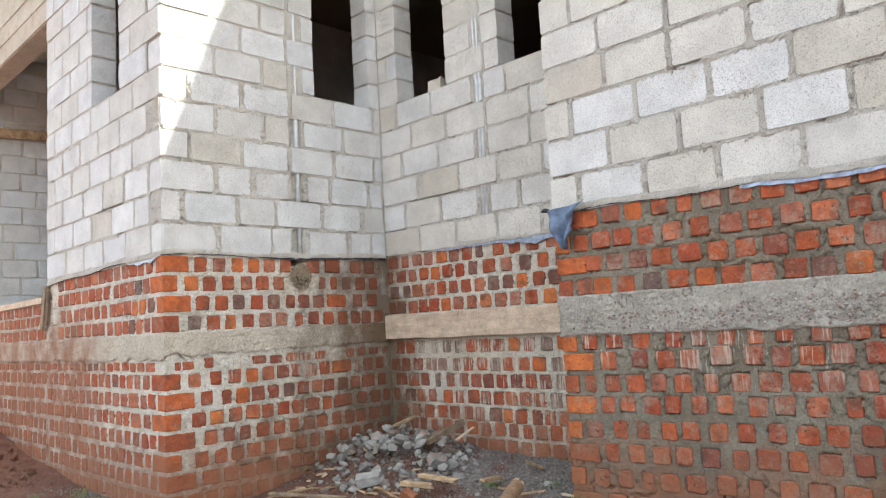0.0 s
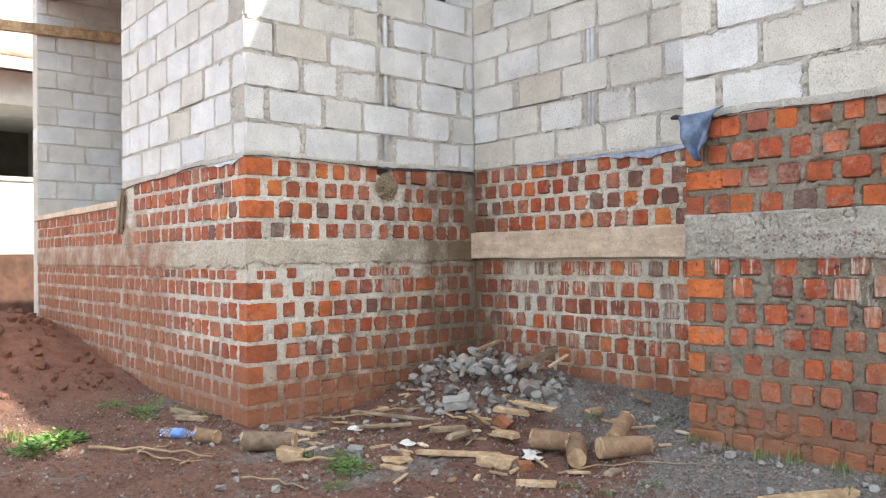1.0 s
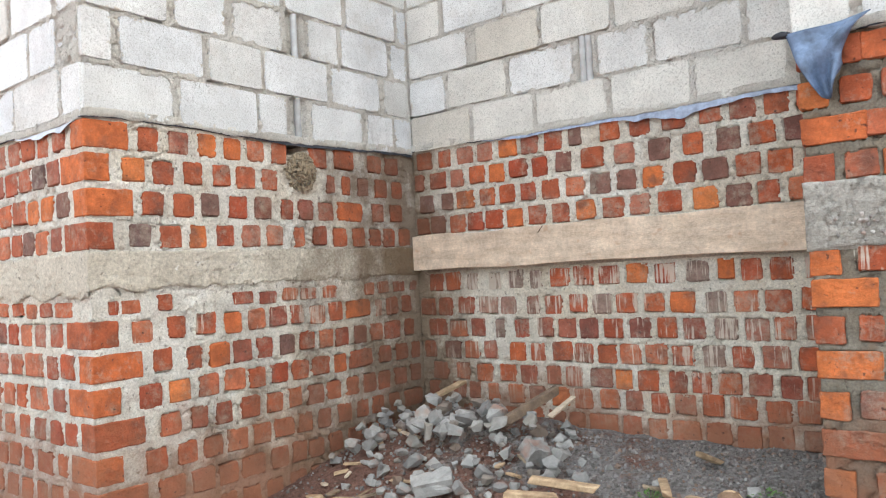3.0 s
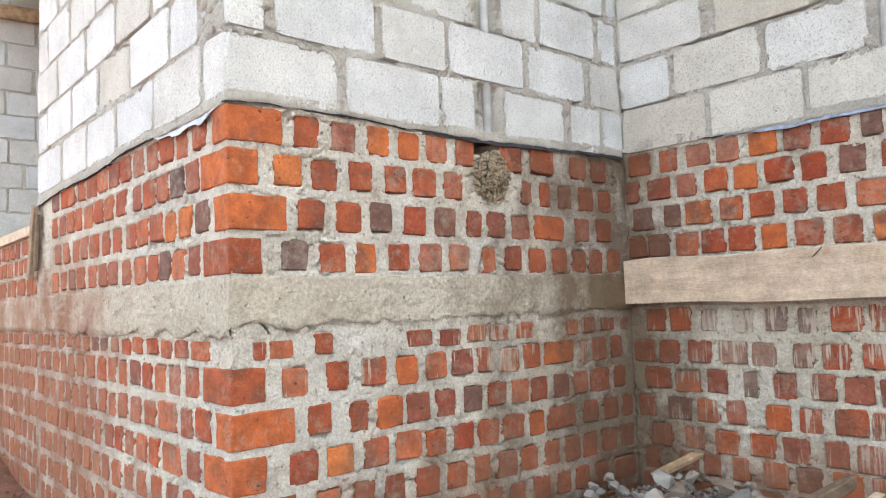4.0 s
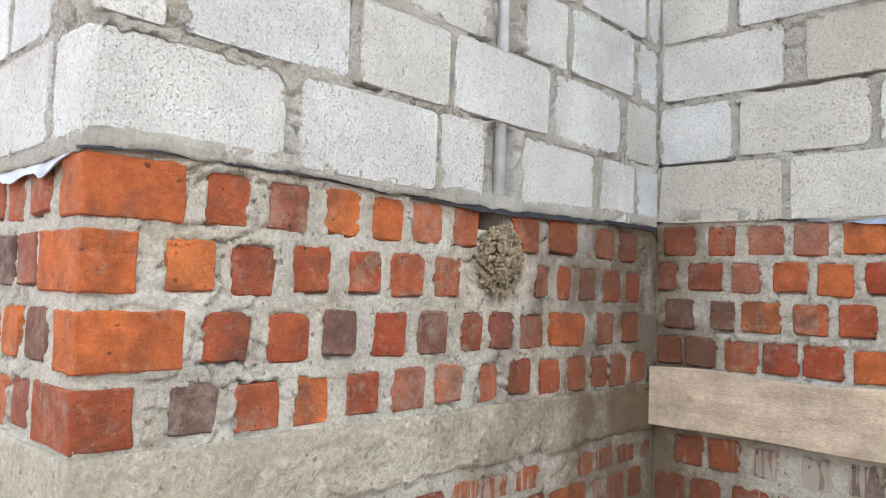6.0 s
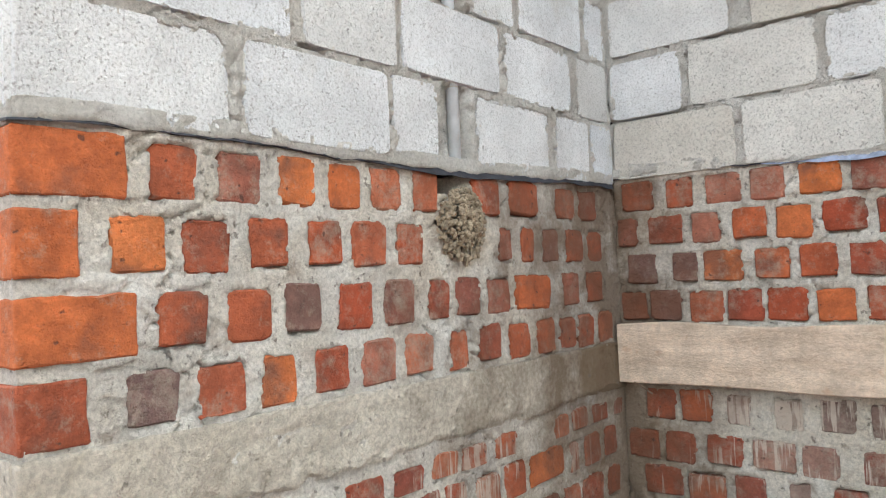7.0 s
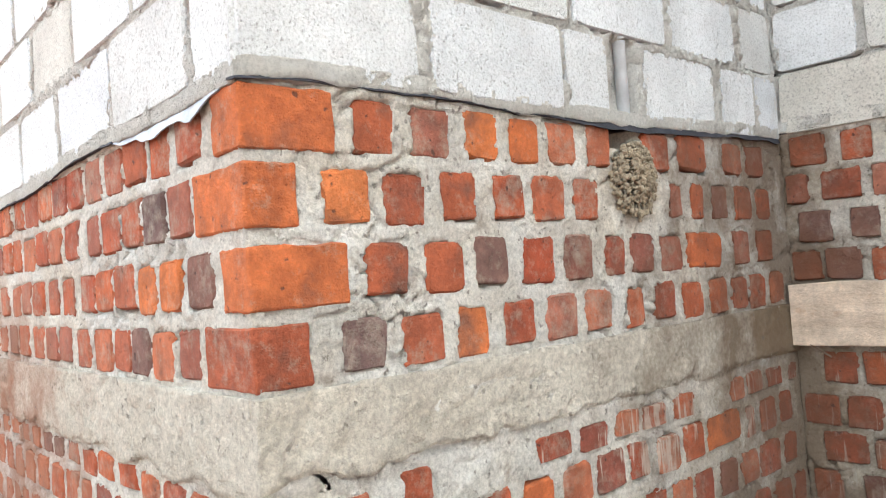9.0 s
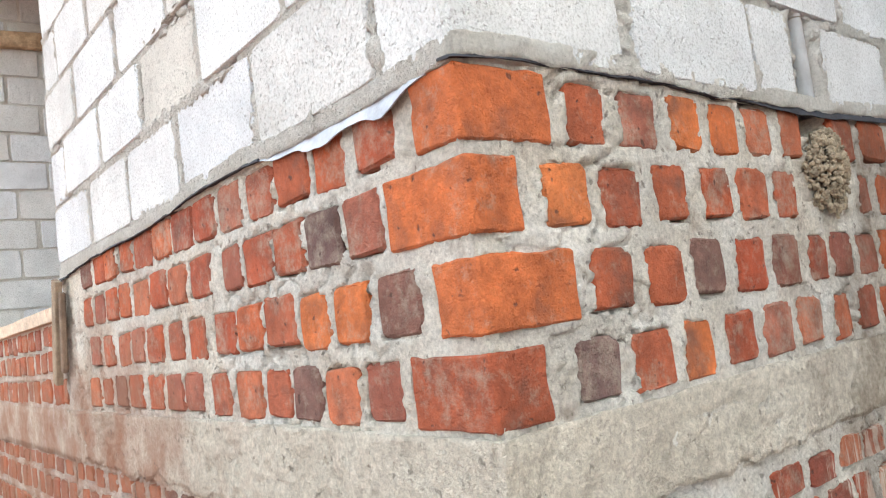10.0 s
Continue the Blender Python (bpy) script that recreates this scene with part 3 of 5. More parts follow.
# wall_east faces the recess, wall_south the yard
rnd = random.Random(21)
EAST_TOP = [
    [(0.219, 0.309), (0.359, 0.45), (0.496, 0.587), (0.629, 0.718), (0.754, 0.85), (0.889, 0.983), (1.126, 1.241), (1.295, 1.436), (1.541, 1.652), (1.678, 1.787)],
    [(0.147, 0.244), (0.28, 0.373), (0.42, 0.512), (0.564, 0.655), (0.687, 0.789), (0.828, 0.922), (1.235, 1.293), (1.343, 1.399), (1.457, 1.535), (1.588, 1.681), (1.725, 1.81)],
    [(0.227, 0.321), (0.369, 0.461), (0.501, 0.587), (0.643, 0.736), (0.782, 0.875), (0.94, 1.008), (1.043, 1.139), (1.169, 1.273), (1.303, 1.485), (1.554, 1.649), (1.698, 1.8)],
    [(0.169, 0.259), (0.302, 0.397), (0.436, 0.516), (0.573, 0.657), (0.706, 0.805), (0.846, 0.94), (1.01, 1.073), (1.128, 1.221), (1.266, 1.361), (1.403, 1.491), (1.53, 1.617), (1.639, 1.727), (1.765, 1.859)]]
EAST_MATS = [{0: M_DARKRED, 2: M_QUOIN, 3: M_QUOIN}, {0: M_QUOIN, 1: M_DARKRED, 2: M_DARKRED, 8: M_BURNT}, {0: M_DARKRED, 1: M_DARKRED, 2: M_BURNT, 8: M_QUOIN}, {0: M_BURNT, 2: M_QUOIN}]
EAST_Z = [(1.722, 1.822), (1.592, 1.692), (1.458, 1.556), (1.328, 1.425)]
SOUTH_TOP = [
    [(0.158, 0.267), (0.304, 0.413), (0.43, 0.564), (0.59, 0.703), (0.739, 0.859), (0.887, 1.01), (1.018, 1.167), (1.176, 1.321), (1.336, 1.49), (1.508, 1.644), (1.67, 1.795), (1.816, 1.946), (1.97, 2.11)],
    [(0.215, 0.327), (0.351, 0.465), (0.487, 0.604), (0.609, 0.744), (0.765, 0.869), (0.932, 1.067), (1.087, 1.219), (1.243, 1.378), (1.393, 1.534), (1.564, 1.677), (1.70, 1.81), (1.84, 1.96), (1.99, 2.11)],
    [(0.143, 0.252), (0.291, 0.392), (0.422, 0.524), (0.543, 0.669), (0.691, 0.815), (0.831, 0.949), (1.001, 1.111), (1.153, 1.266), (1.304, 1.432), (1.465, 1.585), (1.604, 1.731), (1.77, 1.88), (1.92, 2.04)],
    [(0.213, 0.317), (0.344, 0.45), (0.477, 0.576), (0.595, 0.698), (0.726, 0.852), (0.894, 0.988), (1.055, 1.177), (1.186, 1.304), (1.338, 1.466), (1.51, 1.639), (1.677, 1.802), (1.84, 1.95), (1.99, 2.11)]]
SOUTH_MATS = [{2: M_DARKRED}, {}, {0: M_BURNT, 1: M_QUOIN, 2: M_QUOIN}, {2: M_BURNT}]
# corner bricks: reach along the east face, reach along the south face
QUOINS = [(0.176, 0.10, M_QUOIN), (0.094, 0.19, M_QUOIN), (0.188, 0.094, M_QUOIN), (0.102, 0.172, M_DARKRED)]

LOW_Z = [(1.068, 1.128)] + [(0.949 - 0.1295 * i, 1.045 - 0.1295 * i) for i in range(8)]
EAST_LOW = [
    [(0.07, 0.11), (0.12, 0.20), (0.28, 0.34), (0.64, 0.75), (0.79, 0.88), (0.92, 1.01), (1.03, 1.13), (1.18, 1.27), (1.47, 1.54)],
    [(0.16, 0.25), (0.32, 0.40), (0.45, 0.55), (0.59, 0.68), (0.72, 0.81), (0.84, 0.94), (0.96, 1.05), (1.08, 1.18), (1.21, 1.30), (1.33, 1.51), (1.55, 1.60)],
    [(0.25, 0.33), (0.40, 0.47), (0.51, 0.61), (0.63, 0.73), (0.76, 0.85), (0.89, 0.98), (1.01, 1.11), (1.14, 1.23), (1.25, 1.34), (1.38, 1.47), (1.50, 1.59), (1.61, 1.74)],
    [(0.18, 0.28), (0.31, 0.41), (0.45, 0.55), (0.58, 0.69), (0.71, 0.80), (0.83, 0.93), (0.96, 1.06), (1.08, 1.20), (1.23, 1.31), (1.34, 1.51), (1.56, 1.65), (1.69, 1.79)]]
EAST_FOOT = [
    [(0.27, 0.36), (0.41, 0.49), (0.53, 0.61), (0.66, 0.76), (0.80, 0.89), (0.93, 1.01), (1.05, 1.15), (1.17, 1.27)],
    [(0.20, 0.29), (0.34, 0.43), (0.46, 0.56), (0.58, 0.69), (0.72, 0.82), (0.84, 0.96), (0.98, 1.07)],
    [(0.25, 0.37), (0.40, 0.51), (0.53, 0.63), (0.65, 0.78)]]
EAST_LOW_MATS = [{2: M_DARKRED}, {1: M_DARKRED, 3: M_QUOIN, 9: M_QUOIN}, {0: M_DARKRED, 1: M_DARKRED, 2: M_QUOIN, 5: M_BURNT, 9: M_BURNT}, {1: M_QUOIN, 8: M_QUOIN}, {}, {}, {}, {}, {}]
plan_e, plan_s = Courses(EAST, 0.0, 1.95), Courses(SOUTH, -2.35, 0.05)
corner_bricks = []
for i, ((z0, z1), spans) in enumerate(zip(EAST_Z, EAST_TOP)):
    plan_e.add(spans, z0, z1, EAST_MATS[i])
    plan_s.add([(-0.955 * b, -0.955 * a) for a, b in SOUTH_TOP[i]], z0, z1, SOUTH_MATS[i])
    corner_bricks.append((*QUOINS[i], z0, z1))
for i, (z0, z1) in enumerate(LOW_Z):
    e, s = ((0.20, 0.10), (0.105, 0.19))[i % 2]
    laid = (EAST_LOW + EAST_FOOT)[i] if i < 7 else []
    laid = laid + spread((laid[-1][1] if laid else e) + 0.035, 1.90, 0.128, 0.095, rnd)
    plan_e.add(laid, z0, z1, EAST_LOW_MATS[i], M_BRICK_R if i < 2 else None)
    plan_s.add([(-b, -a) for a, b in spread(s + 0.04, 2.28, 0.132, 0.098, rnd)], z0, z1)
    if i:
        corner_bricks.append((e, s, M_QUOIN if i not in (1, 4, 6) else M_DARKRED, z0, z1))
for e, s, m, z0, z1 in corner_bricks:
    plan_e.corner(-0.02, e, z0, z1)
    plan_s.corner(-s, 0.02, z0, z1)
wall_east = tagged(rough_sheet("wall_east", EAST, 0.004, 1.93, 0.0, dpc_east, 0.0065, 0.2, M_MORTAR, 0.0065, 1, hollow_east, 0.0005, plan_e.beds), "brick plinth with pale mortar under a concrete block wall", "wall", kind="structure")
wall_south = tagged(rough_sheet("wall_south", SOUTH, -2.3, -0.004, 0.0, dpc_south, 0.0075, 0.2, M_MORTAR, 0.0065, 2, lambda s, z: creases(s, z, 2, 12, 16, 0.011), 0.0005, plan_s.beds), "long brick plinth splashed with red mud, block wall above", "wall", kind="structure")
plan_e.build(wall_east, rnd)
plan_s.build(wall_south, rnd)
for i, (e, s, m, z0, z1) in enumerate(corner_bricks):
    quoin(wall_east, -s, 0.005, -0.005, e, z0 - 0.004, z1 + 0.004, m, 40 + i)


def ragged(z, amp, seed):
    return lambda s: z + amp * (noise.noise(Vector((s * 7, seed, 0))) + 0.6 * noise.noise(Vector((s * 23, seed, 5))))


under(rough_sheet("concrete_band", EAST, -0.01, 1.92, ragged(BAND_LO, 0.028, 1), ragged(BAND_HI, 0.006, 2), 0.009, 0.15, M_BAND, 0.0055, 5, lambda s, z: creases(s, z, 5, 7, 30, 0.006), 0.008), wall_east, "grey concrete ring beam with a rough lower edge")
under(rough_sheet("concrete_band", SOUTH, -2.3, -0.004, ragged(BAND_LO - 0.02, 0.03, 3), ragged(BAND_HI, 0.006, 4), 0.010, 0.15, M_BAND, 0.0055, 6, lambda s, z: creases(s, z, 6, 7, 30, 0.006), 0.011), wall_south, "grey concrete ring beam stained with mud")

# block work of the bay
part("block_core", core("block_core", EAST, 0.012, 1.92, 1.84, TOP, WIN_E), M_JOINT, wall_east)
part("block_core", core("block_core", SOUTH, -2.28, -0.2, 1.84, TOP, WIN_S), M_JOINT, wall_south)
EAST_BLOCKS = [
    [(0.0, 0.383), (0.414, 0.815), (0.83, 0.99), (1.152, 1.516), (1.553, 1.75), (1.77, 1.91)],
    [(0.0, 0.12), (0.156, 0.537), (0.567, 0.85), (0.875, 1.268), (1.295, 1.661), (1.693, 1.90)],
    [(0.0, 0.37), (0.405, 0.66), (0.70, 0.99), (1.154, 1.354), (1.382, 1.735), (1.768, 1.90)]]
SOUTH_BLOCKS = [
    [(0.0, 0.15), (0.17, 0.57), (0.59, 0.99), (1.016, 1.398), (1.412, 1.79), (1.825, 2.28)],
    [(0.19, 0.42), (0.435, 0.815), (0.837, 1.22), (1.24, 1.61), (1.638, 2.06), (2.09, 2.28)],
    [(0.0, 0.165), (0.19, 0.59), (0.622, 0.98), (1.01, 1.395), (1.426, 1.86), (1.894, 2.28)]]
for i in range(14):
    z0 = 1.842 + COURSE * i
    z1 = z0 + COURSE
    if i < 3:
        es, ss = EAST_BLOCKS[i], [(-b, -a) for a, b in SOUTH_BLOCKS[i]]
    else:
        gap = [(0.995, 1.14, 0, HEAD)] if i % 2 == 0 else []
        es = fill_blocks(clear(0.0 if i % 2 == 0 else 0.21, 1.91, (z0 + z1) / 2, WIN_E + gap), rnd, False)
        ss = fill_blocks(clear(-2.28, -0.21 if i % 2 == 0 else 0.009, (z0 + z1) / 2, WIN_S), rnd, i % 2)
    block_course(EAST, wall_east, es, z0, z1, rnd)
    if i >= 3:  # the end of the other wall's corner block shows here
        BLOCK_BEDS[id(EAST)].add(-0.02, 0.2 if i % 2 else 0.0, z0 + 0.008, z1 - 0.008)
    block_course(SOUTH, wall_south, ss, z0, z1, rnd, {1: M_BLOCK_WHITE, 3: M_BLOCK_WHITE} if i in (1, 2) else None)
damp_course(EAST, wall_east, -0.01, 1.9, dpc_east, lambda s: 0.016 * step01(0.72, 1.0, s), M_DPC, 1)
damp_course(SOUTH, wall_south, -0.58, -0.05, dpc_south, lambda s: 0.034 * step01(-0.58, -0.45, s) * step01(-0.06, -0.16, s) * (0.75 + 0.35 * math.sin(s * 31)), M_DPC_PALE, 2)
damp_course(SOUTH, wall_south, -2.32, -0.58, dpc_south, lambda s: 0.02 * step01(-2.2, -2.3, s), M_DPC, 3, 0.010)

# wall_north: the back of the recess
plan_n = Courses(NORTH, 0.0, 2.3)
NORTH_TOP = [
    [(0.03, 0.14), (0.19, 0.28), (0.32, 0.43), (0.46, 0.56), (0.60, 0.71), (0.74, 0.84), (0.88, 0.98), (1.02, 1.09), (1.19, 1.29), (1.34, 1.44), (1.50, 1.61), (1.67, 1.77), (1.80, 1.91)],
    [(0.01, 0.08), (0.12, 0.24), (0.27, 0.36), (0.40, 0.50), (0.53, 0.63), (0.66, 0.77), (0.80, 0.89), (0.94, 1.03), (1.08, 1.20), (1.26, 1.36), (1.43, 1.53), (1.59, 1.68), (1.74, 1.84)],
    [(0.04, 0.14), (0.20, 0.28), (0.30, 0.42), (0.46, 0.56), (0.59, 0.69), (0.72, 0.82), (0.85, 0.95), (0.99, 1.09), (1.12, 1.23), (1.26, 1.36), (1.39, 1.49), (1.54, 1.64), (1.67, 1.78)],
    [(0.01, 0.10), (0.115, 0.22), (0.25, 0.355), (0.37, 0.475), (0.49, 0.60), (0.63, 0.73), (0.76, 0.87), (0.90, 1.00), (1.04, 1.14), (1.18, 1.29), (1.32, 1.42), (1.46, 1.57), (1.62, 1.73)]]
NORTH_TOP_Z = [1.803, 1.682, 1.556, 1.432]
NORTH_TOP_MATS = [{7: M_BURNT, 4: M_QUOIN}, {4: M_QUOIN, 7: M_BURNT, 8: M_DARKRED, 10: M_BURNT, 12: M_BURNT}, {0: M_BURNT, 1: M_BURNT, 2: M_QUOIN, 8: M_BURNT, 9: M_BURNT, 10: M_QUOIN, 11: M_DARKRED, 12: M_BURNT},
                  {0: M_DARKRED, 1: M_BURNT, 5: M_QUOIN, 8: M_QUOIN, 12: M_QUOIN, 13: M_BURNT}]
NORTH_LOW = [
    [(0.08, 0.18), (0.20, 0.30), (0.35, 0.42), (0.49, 0.57), (0.62, 0.71), (0.75, 0.82), (0.87, 0.98), (1.00, 1.11), (1.14, 1.25), (1.28, 1.39), (1.42, 1.52), (1.57, 1.67), (1.71, 1.78)],
    [(0.01, 0.12), (0.14, 0.24), (0.28, 0.39), (0.42, 0.54), (0.56, 0.66), (0.72, 0.80), (0.83, 0.93), (0.97, 1.07), (1.10, 1.20), (1.22, 1.33), (1.36, 1.46), (1.49, 1.60), (1.65, 1.74)],
    [(0.06, 0.19), (0.21, 0.33), (0.36, 0.45), (0.52, 0.58), (0.64, 0.73), (0.78, 0.87), (0.90, 1.00), (1.02, 1.12), (1.15, 1.25), (1.28, 1.39), (1.42, 1.51), (1.54, 1.64), (1.68, 1.78)]]
NORTH_FOOT = [
    [(0.02, 0.11), (0.17, 0.28), (0.31, 0.40), (0.44, 0.52), (0.60, 0.70), (0.73, 0.82), (0.86, 0.97), (0.985, 1.09), (1.11, 1.21), (1.225, 1.33), (1.35, 1.46), (1.48, 1.58), (1.62, 1.72)],
    [(0.08, 0.18), (0.24, 0.33), (0.38, 0.48), (0.53, 0.63), (0.66, 0.76), (0.82, 0.90), (0.93, 1.02), (1.06, 1.18), (1.195, 1.28), (1.31, 1.41), (1.46, 1.54), (1.565, 1.65), (1.68, 1.78)],
    [(0.04, 0.12), (0.21, 0.30), (0.32, 0.40), (0.45, 0.52), (0.58, 0.68), (0.71, 0.80), (0.84, 0.94), (0.97, 1.07), (1.11, 1.21), (1.24, 1.33), (1.37, 1.45)]]
NORTH_LOW_Z = [1.110, 0.976, 0.857, 0.735, 0.617, 0.512, 0.395, 0.28, 0.165]
NORTH_LOW_MATS = [{2: M_LIMED, 3: M_LIMED, 4: M_LIMED, 5: M_LIMED, 9: M_QUOIN, 11: M_LIMED, 12: M_QUOIN}, {3: M_LIMED, 4: M_LIMED, 8: M_LIMED, 11: M_QUOIN, 12: M_LIMED}, {3: M_LIMED, 12: M_LIMED}, {8: M_DARKRED, 12: M_LIMED}, {7: M_BURNT, 8: M_QUOIN}, {5: M_BURNT, 6: M_QUOIN}, {}, {}, {}]
for z, laid, mats in zip(NORTH_TOP_Z, NORTH_TOP, NORTH_TOP_MATS):
    plan_n.add(laid + spread(laid[-1][1] + 0.035, 2.2, 0.135, 0.10, rnd), z - 0.049, z + 0.049, mats)
for i, z in enumerate(NORTH_LOW_Z):
    laid = (NORTH_LOW + NORTH_FOOT)[i] if i < 6 else []
    plan_n.add(laid + spread(laid[-1][1] + 0.03 if laid else 0.03, 2.2, 0.128, 0.098, rnd), z - 0.049, z + 0.047, NORTH_LOW_MATS[i], M_BRICK_R)
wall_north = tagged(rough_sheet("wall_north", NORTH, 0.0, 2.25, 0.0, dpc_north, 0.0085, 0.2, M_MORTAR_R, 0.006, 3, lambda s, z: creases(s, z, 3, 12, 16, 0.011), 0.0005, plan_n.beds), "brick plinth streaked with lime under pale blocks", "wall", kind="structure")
plan_n.build(wall_north, rnd)
under(rough_sheet("concrete_band", NORTH, 0.0, 2.2, 1.17, 1.372, 0.04, 0.15, M_BAND, 0.003, 8, base=0.006), wall_north)
part("block_core", core("block_core", NORTH, 0.0, 2.3, 1.85, TOP, WIN_N), M_JOINT, wall_north)
NORTH_BLOCKS = [
    [(0.015, 0.428), (0.447, 0.83), (0.85, 1.24), (1.266, 1.645), (1.665, 2.05)],
    [(0.015, 0.265), (0.29, 0.674), (0.695, 1.067), (1.205, 1.461), (1.489, 1.88), (1.9, 2.2)],
    [(0.015, 0.43), (0.493, 0.888), (0.905, 1.28), (1.304, 1.69), (1.711, 2.1)],
    [(0.015, 0.25), (0.281, 0.68), (0.70, 1.074), (1.21, 1.59), (1.615, 2.0)]]
for i in range(14):
    z0 = 1.852 + (COURSE - 0.0008) * i
    z1 = z0 + COURSE
    gap = [(1.075, 1.20, 0, HEAD)] if i % 2 else []
    ns = NORTH_BLOCKS[i] if i < 4 else fill_blocks(clear(0.015, 2.25, (z0 + z1) / 2, WIN_N + gap), rnd, i % 2)
    block_course(NORTH, wall_north, ns, z0, z1, rnd, {0: M_BLOCK_TAN} if i in (0, 5) else {1: M_BLOCK_TAN} if i == 2 else None, M_BLOCK_WARM)
damp_course(NORTH, wall_north, 0.0, 0.5, dpc_north, lambda s: 0.0, M_DPC, 4)
damp_course(NORTH, wall_north, 0.5, 2.2, dpc_north, lambda s: (0.014 + 0.034 * step01(0.9, 1.35, s)) * step01(0.5, 0.7, s) * (0.75 + 0.25 * math.sin(s * 9)), M_DPC_BLUE, 5)

# wall_pier: the wall that stands forward of the recess
plan_p = Courses(PIER, 2.2, 4.8)
pier_corner = []
PIER_TOP = [
    [(2.41, 2.50), (2.54, 2.64), (2.67, 2.77), (2.83, 2.92), (2.97, 3.05), (3.10, 3.20), (3.24, 3.35), (3.39, 3.50), (3.54, 3.64), (3.67, 3.77), (3.80, 3.90)],
    [(2.34, 2.43), (2.46, 2.57), (2.59, 2.70), (2.74, 2.83), (2.88, 2.98), (3.03, 3.13), (3.18, 3.29), (3.32, 3.43), (3.47, 3.57), (3.60, 3.71), (3.75, 3.84)],
    [(2.41, 2.51), (2.54, 2.64), (2.68, 2.78), (2.81, 2.92), (2.96, 3.07), (3.11, 3.21), (3.25, 3.34), (3.38, 3.49), (3.52, 3.62), (3.66, 3.76), (3.80, 3.88)],
    [(2.34, 2.435), (2.45, 2.56), (2.60, 2.70), (2.75, 2.85), (2.89, 3.00), (3.04, 3.14), (3.17, 3.28), (3.31, 3.42), (3.46, 3.56), (3.58, 3.68), (3.72, 3.82)]]
PIER_TOP_MATS = [{2: M_QUOIN}, {5: M_DARKRED}, {3: M_DARKRED}, {1: M_QUOIN, 2: M_DARKRED, 3: M_BURNT, 5: M_QUOIN, 6: M_DARKRED, 8: M_DARKRED, 9: M_BURNT, 10: M_QUOIN}]
PIER_LOW = [
    [(2.36, 2.44), (2.50, 2.60), (2.66, 2.76), (2.85, 2.94), (2.99, 3.06), (3.12, 3.20), (3.27, 3.34), (3.40, 3.47), (3.55, 3.63), (3.70, 3.78)],
    [(2.46, 2.55), (2.65, 2.74), (2.79, 2.89), (2.92, 3.02), (3.08, 3.18), (3.24, 3.33), (3.37, 3.45), (3.49, 3.59), (3.62, 3.71), (3.76, 3.83)],
    [(2.35, 2.42), (2.48, 2.57), (2.61, 2.71), (2.75, 2.83), (2.88, 2.97), (3.04, 3.10), (3.17, 3.26), (3.30, 3.40), (3.44, 3.53), (3.56, 3.66), (3.72, 3.79)]]
PIER_FOOT = [
    [(2.44, 2.53), (2.56, 2.65), (2.70, 2.79), (2.82, 2.90), (2.96, 3.04), (3.09, 3.17), (3.24, 3.33), (3.36, 3.45), (3.50, 3.59), (3.66, 3.72), (3.77, 3.84)],
    [(2.34, 2.44), (2.51, 2.59), (2.65, 2.72), (2.79, 2.87), (2.90, 2.99), (3.04, 3.13), (3.18, 3.26), (3.32, 3.40), (3.45, 3.54), (3.57, 3.66), (3.71, 3.79)],
    [(2.45, 2.53), (2.59, 2.68), (2.73, 2.82), (2.86, 2.94), (2.99, 3.08), (3.15, 3.22), (3.26, 3.36), (3.40, 3.48), (3.53, 3.62), (3.67, 3.74)],
    [(2.37, 2.46), (2.52, 2.60), (2.66, 2.72), (2.76, 2.86), (2.90, 3.00), (3.06, 3.15), (3.21, 3.27), (3.35, 3.43)]]
# height at the pier's corner and climb of each course
PIER_ROWS = [(1.811, 0.0), (1.680, 0.0), (1.560, 0.0), (1.436, 0.0), (1.134, 0.02), (1.031, 0.022), (0.911, 0.026), (0.800, 0.026), (0.667, 0.036), (0.546, 0.036), (0.416, 0.036), (0.29, 0.03), (0.17, 0.02)]
for i, (z, rise) in enumerate(PIER_ROWS):
    q, back = (0.185, 0.10) if (i % 2 == 0) == (i < 4) else (0.085, 0.185)
    pier_corner.append((q, back, z - 0.045, z + 0.045))
    plan_p.corner(2.2, 2.225 + q, z - 0.045, z + 0.045)
    laid = (PIER_TOP + PIER_LOW + PIER_FOOT)[i] if i < 11 else []
    laid = laid + spread(laid[-1][1] + 0.04 if laid else 2.265 + q, 4.7, 0.138, 0.098, rnd)
    plan_p.add(laid, z - 0.045 - 2.2 * rise, z + 0.045 - 2.2 * rise, PIER_TOP_MATS[i] if i < 4 else None, M_BRICK_P if 4 <= i < 9 else None, rise)
wall_pier = tagged(rough_sheet("wall_pier", PIER, 2.226, 4.75, 0.0, dpc_pier, 0.0095, 0.2, M_MORTAR_P, 0.007, 4, lambda s, z: creases(s, z, 4, 11, 15, 0.013), 0.0, plan_p.beds), "brick plinth with dark grey mortar under large blocks", "wall", kind="structure")
plan_p.build(wall_pier, rnd)
for i, (q, back, z0, z1) in enumerate(pier_corner):
    quoin(wall_pier, 2.218, 2.225 + q, 1.289, 1.289 + back, z0, z1, M_QUOIN if i % 3 else M_DARKRED, 80 + i)
under(rough_sheet("concrete_band", PIER, 2.214, 4.75, ragged(1.178, 0.014, 7), ragged(1.394, 0.007, 8), 0.010, 0.15, M_BAND_P, 0.010, 9, lambda s, z: creases(s, z, 9, 14, 20, 0.010), 0.012), wall_pier, "rough grey concrete beam with exposed gravel")
part("block_core", core("block_core", PIER, 2.23, 4.75, 1.85, 4.85, []), M_JOINT, wall_pier)
